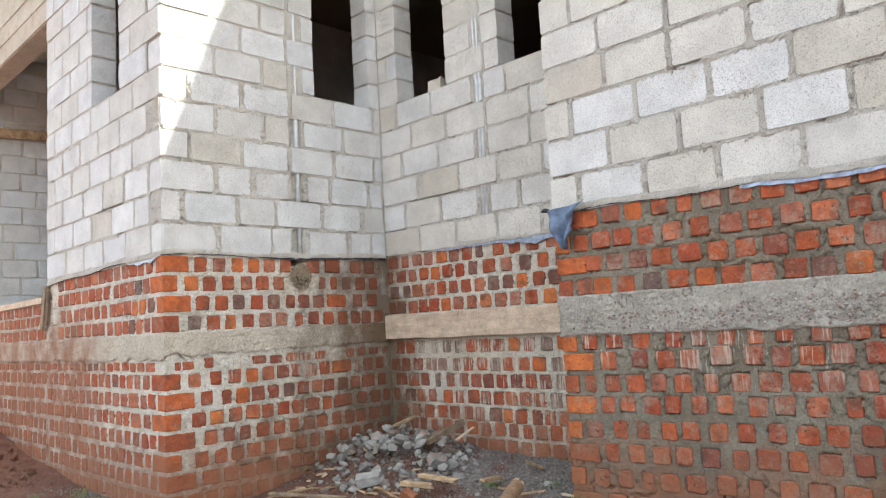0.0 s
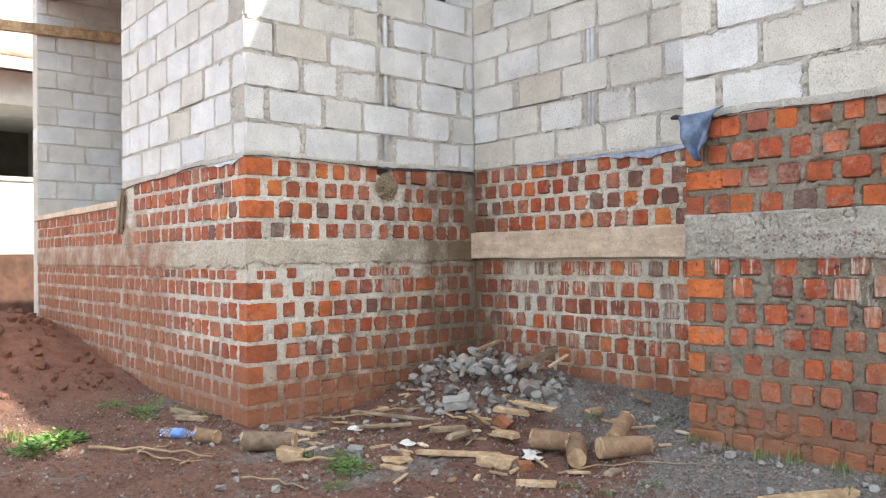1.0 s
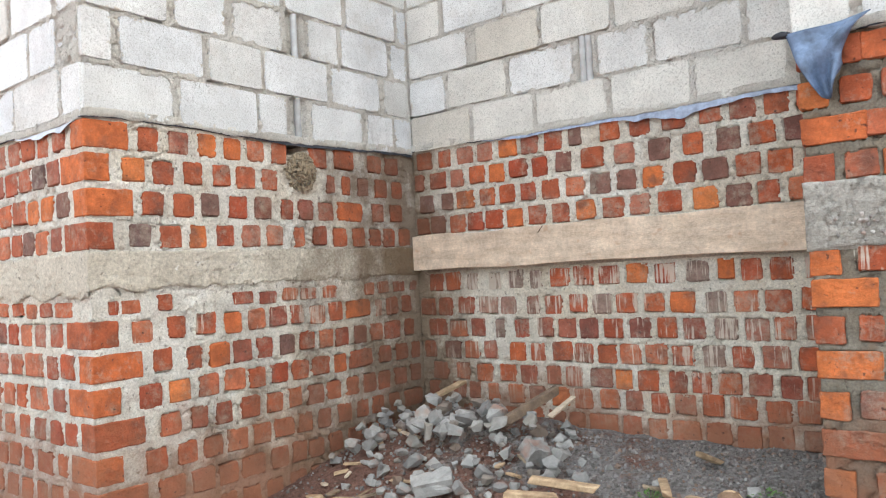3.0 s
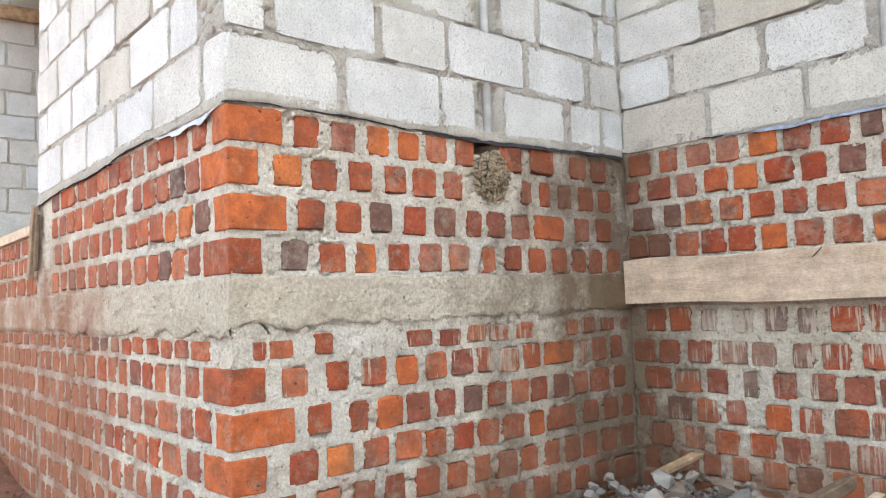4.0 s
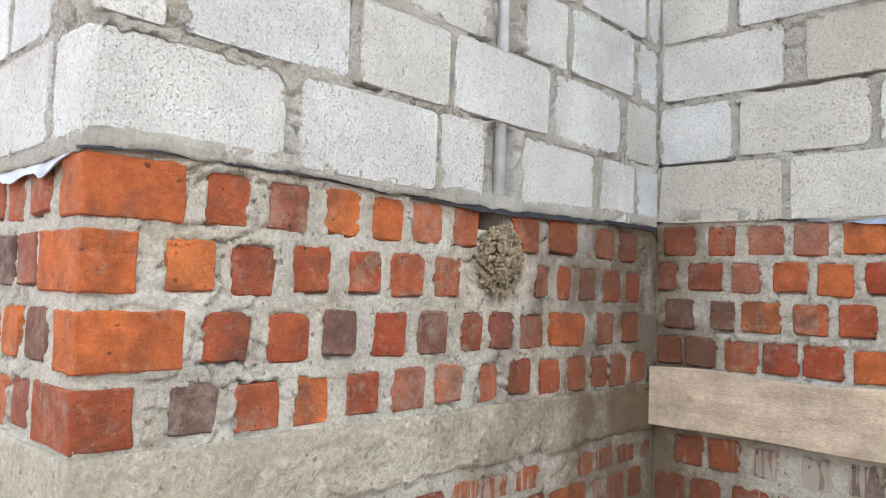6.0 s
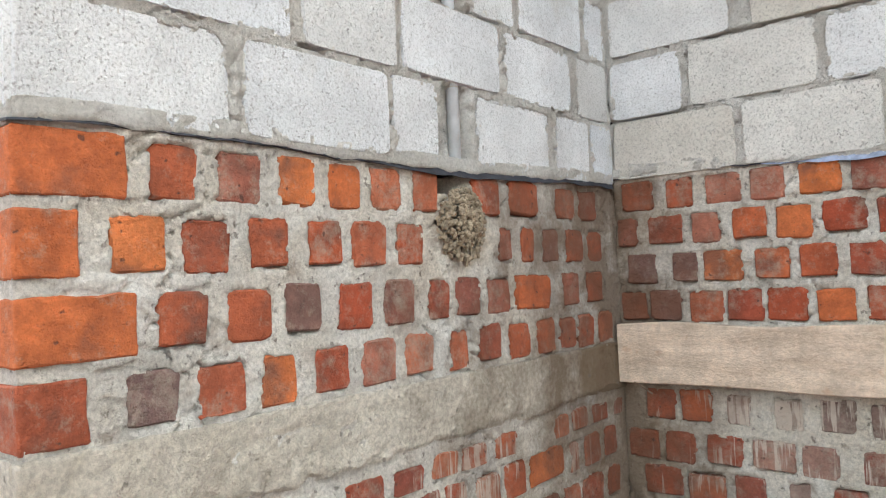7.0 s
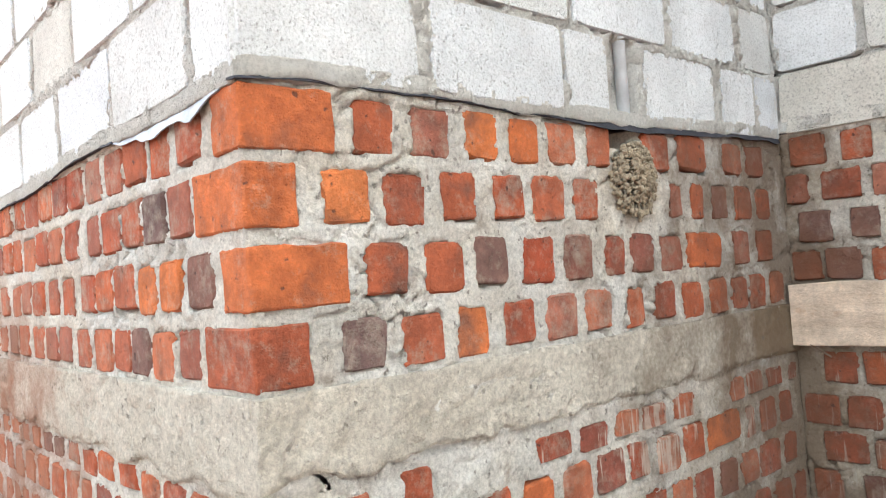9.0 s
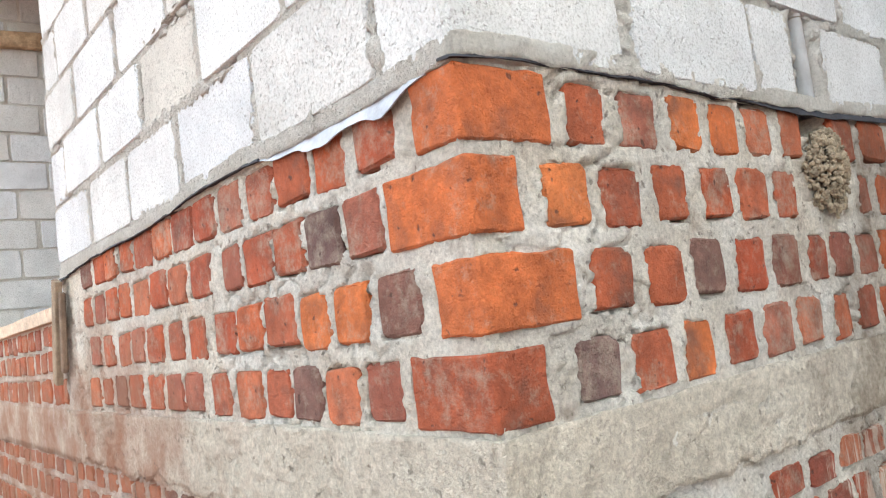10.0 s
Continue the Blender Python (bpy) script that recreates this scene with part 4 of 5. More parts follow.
PIER_BLOCKS = [
    [(2.21, 2.385), (2.42, 2.80), (2.825, 3.195), (3.215, 3.59), (3.61, 3.99), (4.01, 4.4)],
    [(2.21, 2.60), (2.621, 3.01), (3.031, 3.42), (3.445, 3.80), (3.824, 4.2)],
    [(2.21, 2.37), (2.396, 2.78), (2.805, 3.185), (3.21, 3.575), (3.60, 3.97), (3.99, 4.3)],
    [(2.21, 2.605), (2.629, 2.99), (3.012, 3.395), (3.42, 3.80), (3.817, 4.2)]]
PIER_MATS = [{}, {0: M_BLOCK_WHITE, 3: M_BLOCK_WHITE, 4: M_BLOCK_TAN}, {1: M_BLOCK_WHITE, 2: M_BLOCK_WHITE, 3: M_BLOCK_WHITE}, {0: M_BLOCK_TAN}]
for i in range(14):
    z0 = 1.855 + COURSE * i
    ps = PIER_BLOCKS[i] if i < 4 else fill_blocks([(2.21, 4.7)], rnd, i % 2)
    block_course(PIER, wall_pier, ps, z0, z0 + COURSE, rnd, PIER_MATS[i] if i < 4 else None, M_BLOCK_WARM)
damp_course(PIER, wall_pier, 2.4, 3.3, dpc_pier, lambda s: 0.0, M_DPC, 6)
damp_course(PIER, wall_pier, 3.3, 4.7, dpc_pier, lambda s: 0.022, M_DPC_BLUE, 7)

# walls out of view that close the house and, with slabs, darken its rooms
def closing(name, lo, hi, mat, label="plain block wall out of reach"):
    bm = bmesh.new()
    add_box(bm, lo, hi)
    return thing(name, bm, mat, label, "wall" if "wall" in name else name.split("_")[0], kind="structure")


closing("wall_pier_return", (2.232, 1.32, 0.0), (2.43, 1.915, 4.84), M_JOINT, "return of the forward wall")
closing("wall_pier_far", (4.75, 1.30, 0.0), (7.5, 1.5, 4.85), M_JOINT)
# unseen wall added so its top cuts the sun patch on wall_east
closing("wall_upper", (-0.02, 1.94, 5.01), (7.2, 2.14, 7.35), M_JOINT, "unseen block wall added to shape the sun's shadow")
# taller unseen length, added to keep sun off the near yard
closing("wall_upper_far", (7.2, 1.94, 4.86), (10.5, 2.14, 8.8), M_JOINT, "unseen block wall added to shape the sun's shadow")
# these back walls and the room floors carry their shade as near-black colour
closing("wall_back", (-5.45, 6.0, 0.0), (7.5, 6.2, 4.85), M_ROOM_SHADE)
closing("wall_east_end", (7.3, 1.51, 0.0), (7.5, 6.0, 4.85), M_ROOM_SHADE)
closing("wall_porch_back", (-5.24, 3.0, 0.0), (-2.3, 3.2, 4.84), M_BLOCK)
closing("wall_bay_west", (-2.29, 0.2, 1.6), (-2.12, 5.99, 4.84), M_BLOCK)
closing("floor_bay", (-2.1, 0.21, 1.5), (-0.22, 5.99, 1.7), M_ROOM_SHADE, "bare concrete floor inside the house, coloured dark for shade")
closing("floor_rooms", (-0.21, 2.13, 1.5), (7.2, 5.99, 1.7), M_ROOM_SHADE, "bare concrete floor inside the house, coloured dark for shade")
closing("ceiling_bay", (-5.4, 0.02, 4.86), (-0.02, 6.2, 5.0), M_BAND, "concrete slab over the ground floor")
closing("ceiling_house", (-0.019, 1.94, 4.86), (2.29, 6.2, 5.0), M_BAND, "concrete slab over the ground floor")
closing("ceiling_rooms", (2.3, 1.51, 4.86), (7.5, 6.2, 5.0), M_BAND, "concrete slab over the ground floor")
# unseen overhang, sized so its shadow ends the sun patch near 3.6 m
closing("eave_slab", (-2.3, -0.15, 4.72), (0.98, 0.6, 4.84), M_BAND, "unseen eave slab added to shade above the sun patch")

# ---- porch beside the bay ----
PARAPET = Face(0, 0, (1, 0), (0, -1))
rnd = random.Random(77)
plan_w = Courses(PARAPET, -5.3, -2.3)
for i, (z0, z1) in enumerate([(1.555, 1.64), (1.455, 1.54), (1.335, 1.43)] + LOW_Z):
    plan_w.add(spread(-5.23 + 0.05 * (i % 2), -2.33, 0.135, 0.104, rnd), z0, z1)
wall_porch = tagged(rough_sheet("wall_porch", PARAPET, -5.25, -2.31, 0.0, 1.655, 0.016, 0.2, M_MORTAR, 0.006, 11, None, 0.0, plan_w.beds), "low brick porch wall covered with red mud", "wall", kind="structure")
plan_w.build(wall_porch, rnd)
under(rough_sheet("concrete_band", PARAPET, -5.25, -2.305, ragged(BAND_LO - 0.03, 0.02, 13), ragged(BAND_HI, 0.01, 14), 0.03, 0.15, M_BAND, 0.005, 15, base=0.004), wall_porch)


def board(name, lo, hi, mat, label, category, seed, wobble=0.004, cuts=14, group=""):
    """A sawn board along x with slightly wandering edges."""
    r = random.Random(seed)
    bm = bmesh.new()
    n, rings = cuts, []
    for i in range(n + 1):
        x = lo[0] + (hi[0] - lo[0]) * i / n
        a, b = noise.noise(Vector((x * 2.2, seed, 0))) * wobble, noise.noise(Vector((x * 2.9, seed, 5))) * wobble
        c = 0.003
        z0, z1, y0, y1 = lo[2] + a, hi[2] + b, lo[1], hi[1]
        rings.append([bm.verts.new(p) for p in ((x, y0, z0 + c), (x, y0 + c, z0), (x, y1, z0), (x, y1, z1), (x, y0 + c, z1), (x, y0, z1 - c))])
    for p, q in zip(rings, rings[1:]):
        for i in range(6):
            bm.faces.new((p[i], p[(i + 1) % 6], q[(i + 1) % 6], q[i]))
    bm.faces.new(rings[0]), bm.faces.new(rings[-1])
    bmesh.ops.recalc_face_normals(bm, faces=bm.faces)
    return thing(name, bm, mat, label, category, group)


board("coping_plank", (-5.24, -0.03, 1.645), (-2.36, 0.19, 1.70), M_PLANK, "sawn plank laid along the low porch wall", "plank", 3, 0.008)
wall_porch_end = tagged(rough_sheet("wall_porch_end", PORCH, 0.0, 3.0, 0.0, 4.84, 0.2, 0.2, M_JOINT, 0.003, 16, None, -0.001), "bare grey block wall at the end of the porch", "wall", kind="structure")
for i in range(15):
    z0 = 1.69 + COURSE * i
    if z0 + COURSE < 4.86:
        block_course(PORCH, wall_porch_end, fill_blocks([(0.0, 2.98)], rnd, i % 2), z0, z0 + COURSE, rnd)
closing("floor_porch", (-5.24, 0.2, 1.3), (-2.3, 3.0, 1.45), M_BAND, "rough concrete porch floor")


def porch_beam():
    bm = bmesh.new()
    add_box(bm, (-5.25, 0.0, 4.2), (-2.30, 0.22, 4.84))
    bmesh.ops.bevel(bm, geom=bm.edges[:], offset=0.012, segments=2, affect="EDGES")
    ob = thing("porch_beam", bm, M_BAND, "board-marked concrete beam over the porch opening", "beam", kind="structure")
    for z in (4.40, 4.60):
        b2 = bmesh.new()
        add_box(b2, (-5.24, -0.008, z), (-2.31, 0.001, z + 0.012))
        part("board_mark", b2, M_BAND, ob)


porch_beam()


def timber():
    bm = bmesh.new()
    vs = add_box(bm, (-0.03, -1.95, -0.06), (0.03, 1.95, 0.06))
    bmesh.ops.bevel(bm, geom=bm.edges[:], offset=0.006, segments=1, affect="EDGES")
    ob = thing("scaffold_timber", bm, M_WOOD, "raw yellow timber fixed across the porch wall", "timber")
    ob.matrix_world = pose(-5.205, 0.95, 3.895, 3.5, 0, 0)


timber()


def stake():
    ob = board("stake_board", (-0.19, -0.012, -0.028), (0.19, 0.012, 0.028), M_WOOD_OLD, "short weathered board leaning on the muddy brick wall", "board", 9, 0.006, 8)
    ob.matrix_world = pose(-2.27, -0.035, 1.60, 0, 0, 0) @ pose(0, 0, 0, 0, -74, 0)
    bm = bmesh.new()
    add_box(bm, (-0.14, -0.010, -0.016), (0.15, 0.010, 0.016))
    bmesh.ops.bevel(bm, geom=bm.edges[:], offset=0.004, segments=1, affect="EDGES")
    ob2 = thing("dark_stake", bm, M_BARK, "dark wet stake leaning on the muddy brick wall", "stake")
    ob2.matrix_world = pose(-2.21, -0.028, 1.59, 0, -80, 0)


stake()

# ---- the recess: plank, sheet, clod, pipes ----
board("form_plank", (0.012, 1.868, 1.182), (2.215, 1.899, 1.374), M_PLANK, "pale sawn formwork plank along the brick wall", "plank", 4, 0.013, 40)


def nail(x, z, tilt):
    bm = bmesh.new()
    bmesh.ops.create_cone(bm, cap_ends=True, segments=6, radius1=0.003, radius2=0.0015, depth=0.07)
    ob = thing("wood_splinter", bm, M_BARK, "thin wooden splinter sticking out of the plank", "splinter")
    ob.matrix_world = pose(x, 1.86, z, 25, tilt, 0)


nail(0.86, 1.352, 55)
nail(0.10, 1.168, -50)


def sheet_flap():
    """A torn blue sheet that hangs over the pier's corner."""
    bm = bmesh.new()
    rows, cols = 16, 12
    grid = []
    for j in range(rows + 1):
        v = j / rows
        row = []
        for i in range(cols + 1):
            u = i / cols
            left, right = 2.20 + 0.05 * v + 0.05 * v * v, 2.45 - 0.085 * v - 0.03 * math.sin(v * 3)
            x = left + (right - left) * u
            z = 1.885 - 0.225 * v * (1 - 0.35 * u * u) - 0.02 * math.sin(u * 3.1) * v + 0.02 * u
            y = 1.262 - 0.022 * math.sin(u * 8 + v * 2.5) * (0.4 + v) - 0.02 * v + 0.014 * math.sin(v * 9 + u * 3) - 0.012 * (1 - v)
            row.append(bm.verts.new((x, y, z)))
        grid.append(row)
    for j in range(rows):
        for i in range(cols):
            bm.faces.new((grid[j][i], grid[j + 1][i], grid[j + 1][i + 1], grid[j][i + 1])).smooth = True
    bmesh.ops.recalc_face_normals(bm, faces=bm.faces)
    bmesh.ops.solidify(bm, geom=bm.faces[:], thickness=0.003)
    ob = thing("torn_sheet", bm, M_SHEET, "torn faded blue sheet hanging from the damp course", "plastic sheet")
    knot = bmesh.new()
    bmesh.ops.create_icosphere(knot, subdivisions=2, radius=0.022, matrix=pose(2.185, 1.262, 1.887) @ Matrix.Diagonal((1.4, 0.8, 0.6, 1)))
    for v in knot.verts:
        v.co += Vector([noise.noise(v.co * 60 + Vector((k, 0, 0))) * 0.006 for k in (0, 9, 18)])
    part("rolled_end", knot, M_DPC, ob, "rolled black end of the sheet")


sheet_flap()


def clod():
    """Crumbly mortar that bulges from a gap in the bricks."""
    r = random.Random(5)
    bm = bmesh.new()
    for i in range(760):
        a, q = r.uniform(0, 6.283), r.random() ** 0.6
        y, z = 1.065 + 0.092 * q * math.cos(a), 1.712 + 0.095 * q * math.sin(a)
        z -= 0.02 * (q > 0.8)
        x = 0.008 + 0.030 * (1 - q * q) + r.uniform(-0.012, 0.006)
        s = r.uniform(0.0035, 0.009)
        m = Matrix.Translation((x, y, z)) @ Euler((r.uniform(0, 6), r.uniform(0, 6), r.uniform(0, 6))).to_matrix().to_4x4() @ Matrix.Diagonal((s, s * r.uniform(0.6, 1.2), s * r.uniform(0.6, 1), 1))
        bmesh.ops.create_icosphere(bm, subdivisions=1, radius=1, matrix=m)
    for i in range(9):
        y, z, l = 1.07 + r.uniform(-0.04, 0.05), 1.645 + r.uniform(-0.012, 0.01), r.uniform(0.02, 0.05)
        add_box(bm, (0.010, y, z - l), (0.016, y + 0.005, z))
    ob = thing("mortar_clod", bm, M_CLOD, "crumbly sandy clod bulging from a gap in the bricks", "mortar clod")


clod()


def pipe(face, s, z0, z1, d, count):
    for k in range(count):
        bm = bmesh.new()
        bmesh.ops.create_cone(bm, cap_ends=True, segments=16, radius1=0.0165, radius2=0.0165, depth=z1 - z0, matrix=Matrix.Translation(face.at(s + 0.034 * k, d, (z0 + z1) / 2)))
        for f in bm.faces:
            f.smooth = len(f.verts) == 4
        thing("conduit_pipe", bm, M_PIPE, "pale blue plastic conduit set into the block joint", "conduit pipe", "conduits in the block walls")


pipe(EAST, 1.075, 1.85, HEAD - 0.3, -0.012, 1)
pipe(NORTH, 1.12, 1.87, HEAD - 0.3, -0.012, 2)


def slits(s, z, base, seed):
    """Gaps left open along the bed joints, now and then."""
    k = round((z - base) / COURSE)
    line = base + COURSE * k + 0.004 + 0.004 * noise.noise(Vector((s * 9, k, seed)))
    n = noise.noise(Vector((s * 2.1, k * 3.7, seed))) + 0.35 * noise.noise(Vector((s * 11, k, seed + 4)))
    return -0.04 * step01(0.0055, 0.003, abs(z - line)) * step01(0.33, 0.42, n) if k else 0.0


CHASES = {id(EAST): ((0.99, 1.145, 0),), id(NORTH): ((1.075, 1.20, 1),)}


def chase(face, s, z, base):
    """The rough slot round a conduit, open where the course leaves room for it."""
    for a, b, odd in CHASES.get(id(face), ()):
        if a < s < b and int((z - base) / COURSE) % 2 == odd:
            return -0.028 * step01(a + 0.02, a + 0.035, s) * step01(b - 0.02, b - 0.035, s)
    return 0.0


def joint_fill(face, s0, s1, z0, z1, parent, seed, base, step=0.007):
    beds = BLOCK_BEDS[id(face)]
    hollow = lambda s, z: creases(s, z, seed, 15, 15, 0.010, 0.08) + slits(s, z, base, seed) + chase(face, s, z, base)
    under(rough_sheet("block_mortar", face, s0, s1, z0, z1, step, 0.1, M_JOINT, 0.0075, seed, hollow, 0.0065, beds, -0.025, 0.017), parent)


def bed(face, s0, s1, zf, parent, seed):
    """The mortar bed that bulges out under the first block course, with a ragged lower edge."""
    rag = ragged(0.0, 0.010, seed)
    under(rough_sheet("mortar_bed", face, s0, s1, lambda s: zf(s) + 0.002 + rag(s), lambda s: zf(s) + 0.036 + 0.8 * rag(s + 3), 0.009, 0.1, M_JOINT, 0.006, seed, base=0.009), parent, "pale mortar bed squeezed out under the blocks")


bed(EAST, 0.0, 1.90, dpc_east, wall_east, 51)
bed(SOUTH, -2.28, 0.0, dpc_south, wall_south, 52)
bed(NORTH, 0.0, 2.2, dpc_north, wall_north, 53)
bed(PIER, 2.214, 4.6, dpc_pier, wall_pier, 54)
joint_fill(EAST, 0.012, 1.915, lambda s: dpc_east(s) + 0.003, 3.10, wall_east, 31, 1.842, 0.006)
joint_fill(SOUTH, -2.275, -0.012, lambda s: dpc_south(s) + 0.003, 3.10, wall_south, 32, 1.842, 0.007)
joint_fill(NORTH, 0.0, 2.2, lambda s: dpc_north(s) + 0.003, 3.10, wall_north, 33, 1.852, 0.007)
joint_fill(PIER, 2.226, 4.6, lambda s: dpc_pier(s) + 0.003, 3.10, wall_pier, 34, 1.855, 0.009)


def band_pebbles():
    """Stones that stand out of the badly filled part of the pier's beam."""
    r = random.Random(71)
    bm = bmesh.new()
    for _ in range(620):
        s = 2.25 + 1.95 * r.random() ** 0.7
        z = 1.19 + 0.10 * r.random() + 0.05 * step01(2.9, 3.6, s) * r.random()
        q = r.uniform(0.004, 0.010)
        m = Matrix.Translation(PIER.at(s, 0.012 + r.uniform(-0.002, 0.004), z)) @ Euler((r.uniform(0, 6), r.uniform(0, 6), r.uniform(0, 6))).to_matrix().to_4x4() @ Matrix.Diagonal((q, q * r.uniform(0.6, 1), q * r.uniform(0.6, 1), 1))
        bmesh.ops.create_icosphere(bm, subdivisions=1, radius=1, matrix=m)
    tagged(part("pebbles", bm, M_GRAVEL_PALE, wall_pier, "exposed gravel in the rough concrete"), kind="stuff")


band_pebbles()


def sill_stone():
    bm = bmesh.new()
    add_box(bm, (0.60, 1.93, SILL), (0.74, 2.03, SILL + 0.09))
    bmesh.ops.subdivide_edges(bm, edges=bm.edges[:], cuts=3, use_grid_fill=True)
    for v in bm.verts:
        k = noise.noise(v.co * 14)
        v.co += Vector((k * 0.018, noise.noise(v.co * 17) * 0.016, max(0, k) * 0.03))
    thing("block_fragment", bm, M_BLOCK_TAN, "broken tan block piece resting on the window sill", "block fragment")


sill_stone()

# ---- rubble, timber scraps and plants on the ground ----
def chunk_meshes(count, seed, mat, flat=0.75):
    r = random.Random(seed)
    out = []
    for _ in range(count):
        bm = bmesh.new()
        for _ in range(13):
            v = Vector((r.gauss(0, 1), r.gauss(0, 1), r.gauss(0, 1))).normalized() * r.uniform(0.75, 1.0)
            bm.verts.new((v.x, v.y * r.uniform(0.75, 1), v.z * flat))
        hull = bmesh.ops.convex_hull(bm, input=bm.verts[:])
        bmesh.ops.delete(bm, geom=[v for v in bm.verts if not v.link_faces], context="VERTS")
        bmesh.ops.bevel(bm, geom=bm.edges[:], offset=0.02, segments=1, affect="EDGES")
        out.append(mesh_of("rubble_chunk", bm, mat))
    return out


CHUNKS = chunk_meshes(10, 3, M_ROCK)


def rubble():
    r = random.Random(12)
    placed = []
    for i in range(300):
        if i < 190:
            a, q = r.uniform(0, 6.283), r.random() ** 0.7
            x, y = 0.62 + 0.74 * q * math.cos(a), 1.36 + 0.50 * q * math.sin(a)
            size = r.uniform(0.018, 0.062) * (1.15 - 0.4 * q)
        else:
            x, y = r.uniform(-0.2, 3.3), r.uniform(-0.7, 1.8)
            size = r.uniform(0.014, 0.034)
        y = min(y, (1.85 if x < 2.15 else 1.22) - size)
        if x < 0.06 + size and y > -0.05:
            x = 0.06 + size
        if x < size and y > -0.1 - size:
            y = -0.1 - size
        z = ground_z(x, y) + size * 0.35
        for px, py, ps, pz in placed:
            if math.hypot(px - x, py - y) < 0.7 * (ps + size):
                z = max(z, min(pz + 0.75 * ps, ground_z(x, y) + 0.11))
        placed.append((x, y, size, z))
        ob = tagged(new("rubble_chunk", CHUNKS[i % 10]), "grey broken concrete chunk lying on the soil", "rubble", "rubble in the recess")
        ob.matrix_world = pose(x, y, z, r.uniform(-40, 40), r.uniform(-40, 40), r.uniform(0, 360)) @ Matrix.Diagonal((size, size, size, 1))


rubble()


def big_chunk(x, y, z, size, turn, mat, label, dims=(1, 0.8, 0.6)):
    bm = bmesh.new()
    add_box(bm, (-0.5 * dims[0], -0.5 * dims[1], -0.5 * dims[2]), (0.5 * dims[0], 0.5 * dims[1], 0.5 * dims[2]))
    bmesh.ops.subdivide_edges(bm, edges=bm.edges[:], cuts=3, use_grid_fill=True)
    for v in bm.verts:
        v.co += Vector([noise.noise(v.co * 2.6 + Vector((x * 9 + k * 5, y, 0))) * 0.14 for k in range(3)])
    ob = thing("block_fragment", bm, mat, label, "block fragment", "block fragments on the ground")
    ob.matrix_world = pose(x, y, ground_z(x, y) + z, *turn) @ Matrix.Diagonal((size, size, size, 1))


big_chunk(0.78, 1.02, 0.06, 0.13, (18, -12, 35), M_ROCK, "broken grey concrete block piece on the rubble", (1.3, 0.7, 0.5))
big_chunk(1.08, 1.36, 0.07, 0.11, (30, 20, 70), M_ROCK, "broken grey concrete block piece on the rubble")
big_chunk(0.99, 0.12, 0.03, 0.075, (10, 8, 40), M_ROCK, "pale concrete lump lying on the soil")
big_chunk(1.30, 0.90, 0.05, 0.08, (10, 30, 20), M_QUOIN, "broken orange brick piece on the rubble")
big_chunk(1.79, 0.55, 0.02, 0.07, (10, 0, 60), M_QUOIN, "small orange brick piece on the soil")
big_chunk(2.42, 1.20, 0.03, 0.05, (0, 0, 15), M_ROCK, "greyish stone beside the pier")
big_chunk(2.50, 1.17, 0.02, 0.04, (0, 0, 75), M_ROCK, "greyish stone beside the pier")


def gravel():
    r = random.Random(44)
    verts, faces = [], []
    base = [Vector(v) for v in ((1, 0, 0), (-1, 0, 0), (0, 1, 0), (0, -1, 0), (0, 0, 0.8), (0, 0, -0.8))]
    tri = ((0, 2, 4), (2, 1, 4), (1, 3, 4), (3, 0, 4), (2, 0, 5), (1, 2, 5), (3, 1, 5), (0, 3, 5))
    while len(faces) < 8 * 9000:
        x, y = r.uniform(-1.6, 4.2), r.uniform(-1.3, 1.88)
        if (x < 0.02 and y > -0.02) or (x > 2.2 and y > 1.27):
            continue
        dens = 0.12 + 0.75 * step01(0.6, 1.7, y) * (x > 0) + 0.55 * step01(1.4, 2.6, x) * step01(-0.6, 0.9, y) + 0.4 * math.exp(-((y - 0.1) / 0.35) ** 2) * (x < 1.2)
        if noise.noise(Vector((x * 2.2, y * 2.2, 8))) * 0.6 + 0.35 > 0 and r.random() < dens:
            s = r.uniform(0.004, 0.011) * (1.6 if r.random() < 0.07 else 1)
            m = Euler((r.uniform(0, 6), r.uniform(0, 6), r.uniform(0, 6))).to_matrix()
            o, n = Vector((x, y, ground_z(x, y) + s * 0.3)), len(verts)
            verts += [o + m @ (v * s * r.uniform(0.7, 1.2)) for v in base]
            faces += [tuple(n + k for k in t) for t in tri]
    me = bpy.data.meshes.new("gravel")
    me.from_pydata(verts, [], faces)
    me.materials.append(M_GRAVEL)
    tagged(new("gravel", me), "grey stone chips scattered over the soil", "gravel", kind="stuff")


gravel()


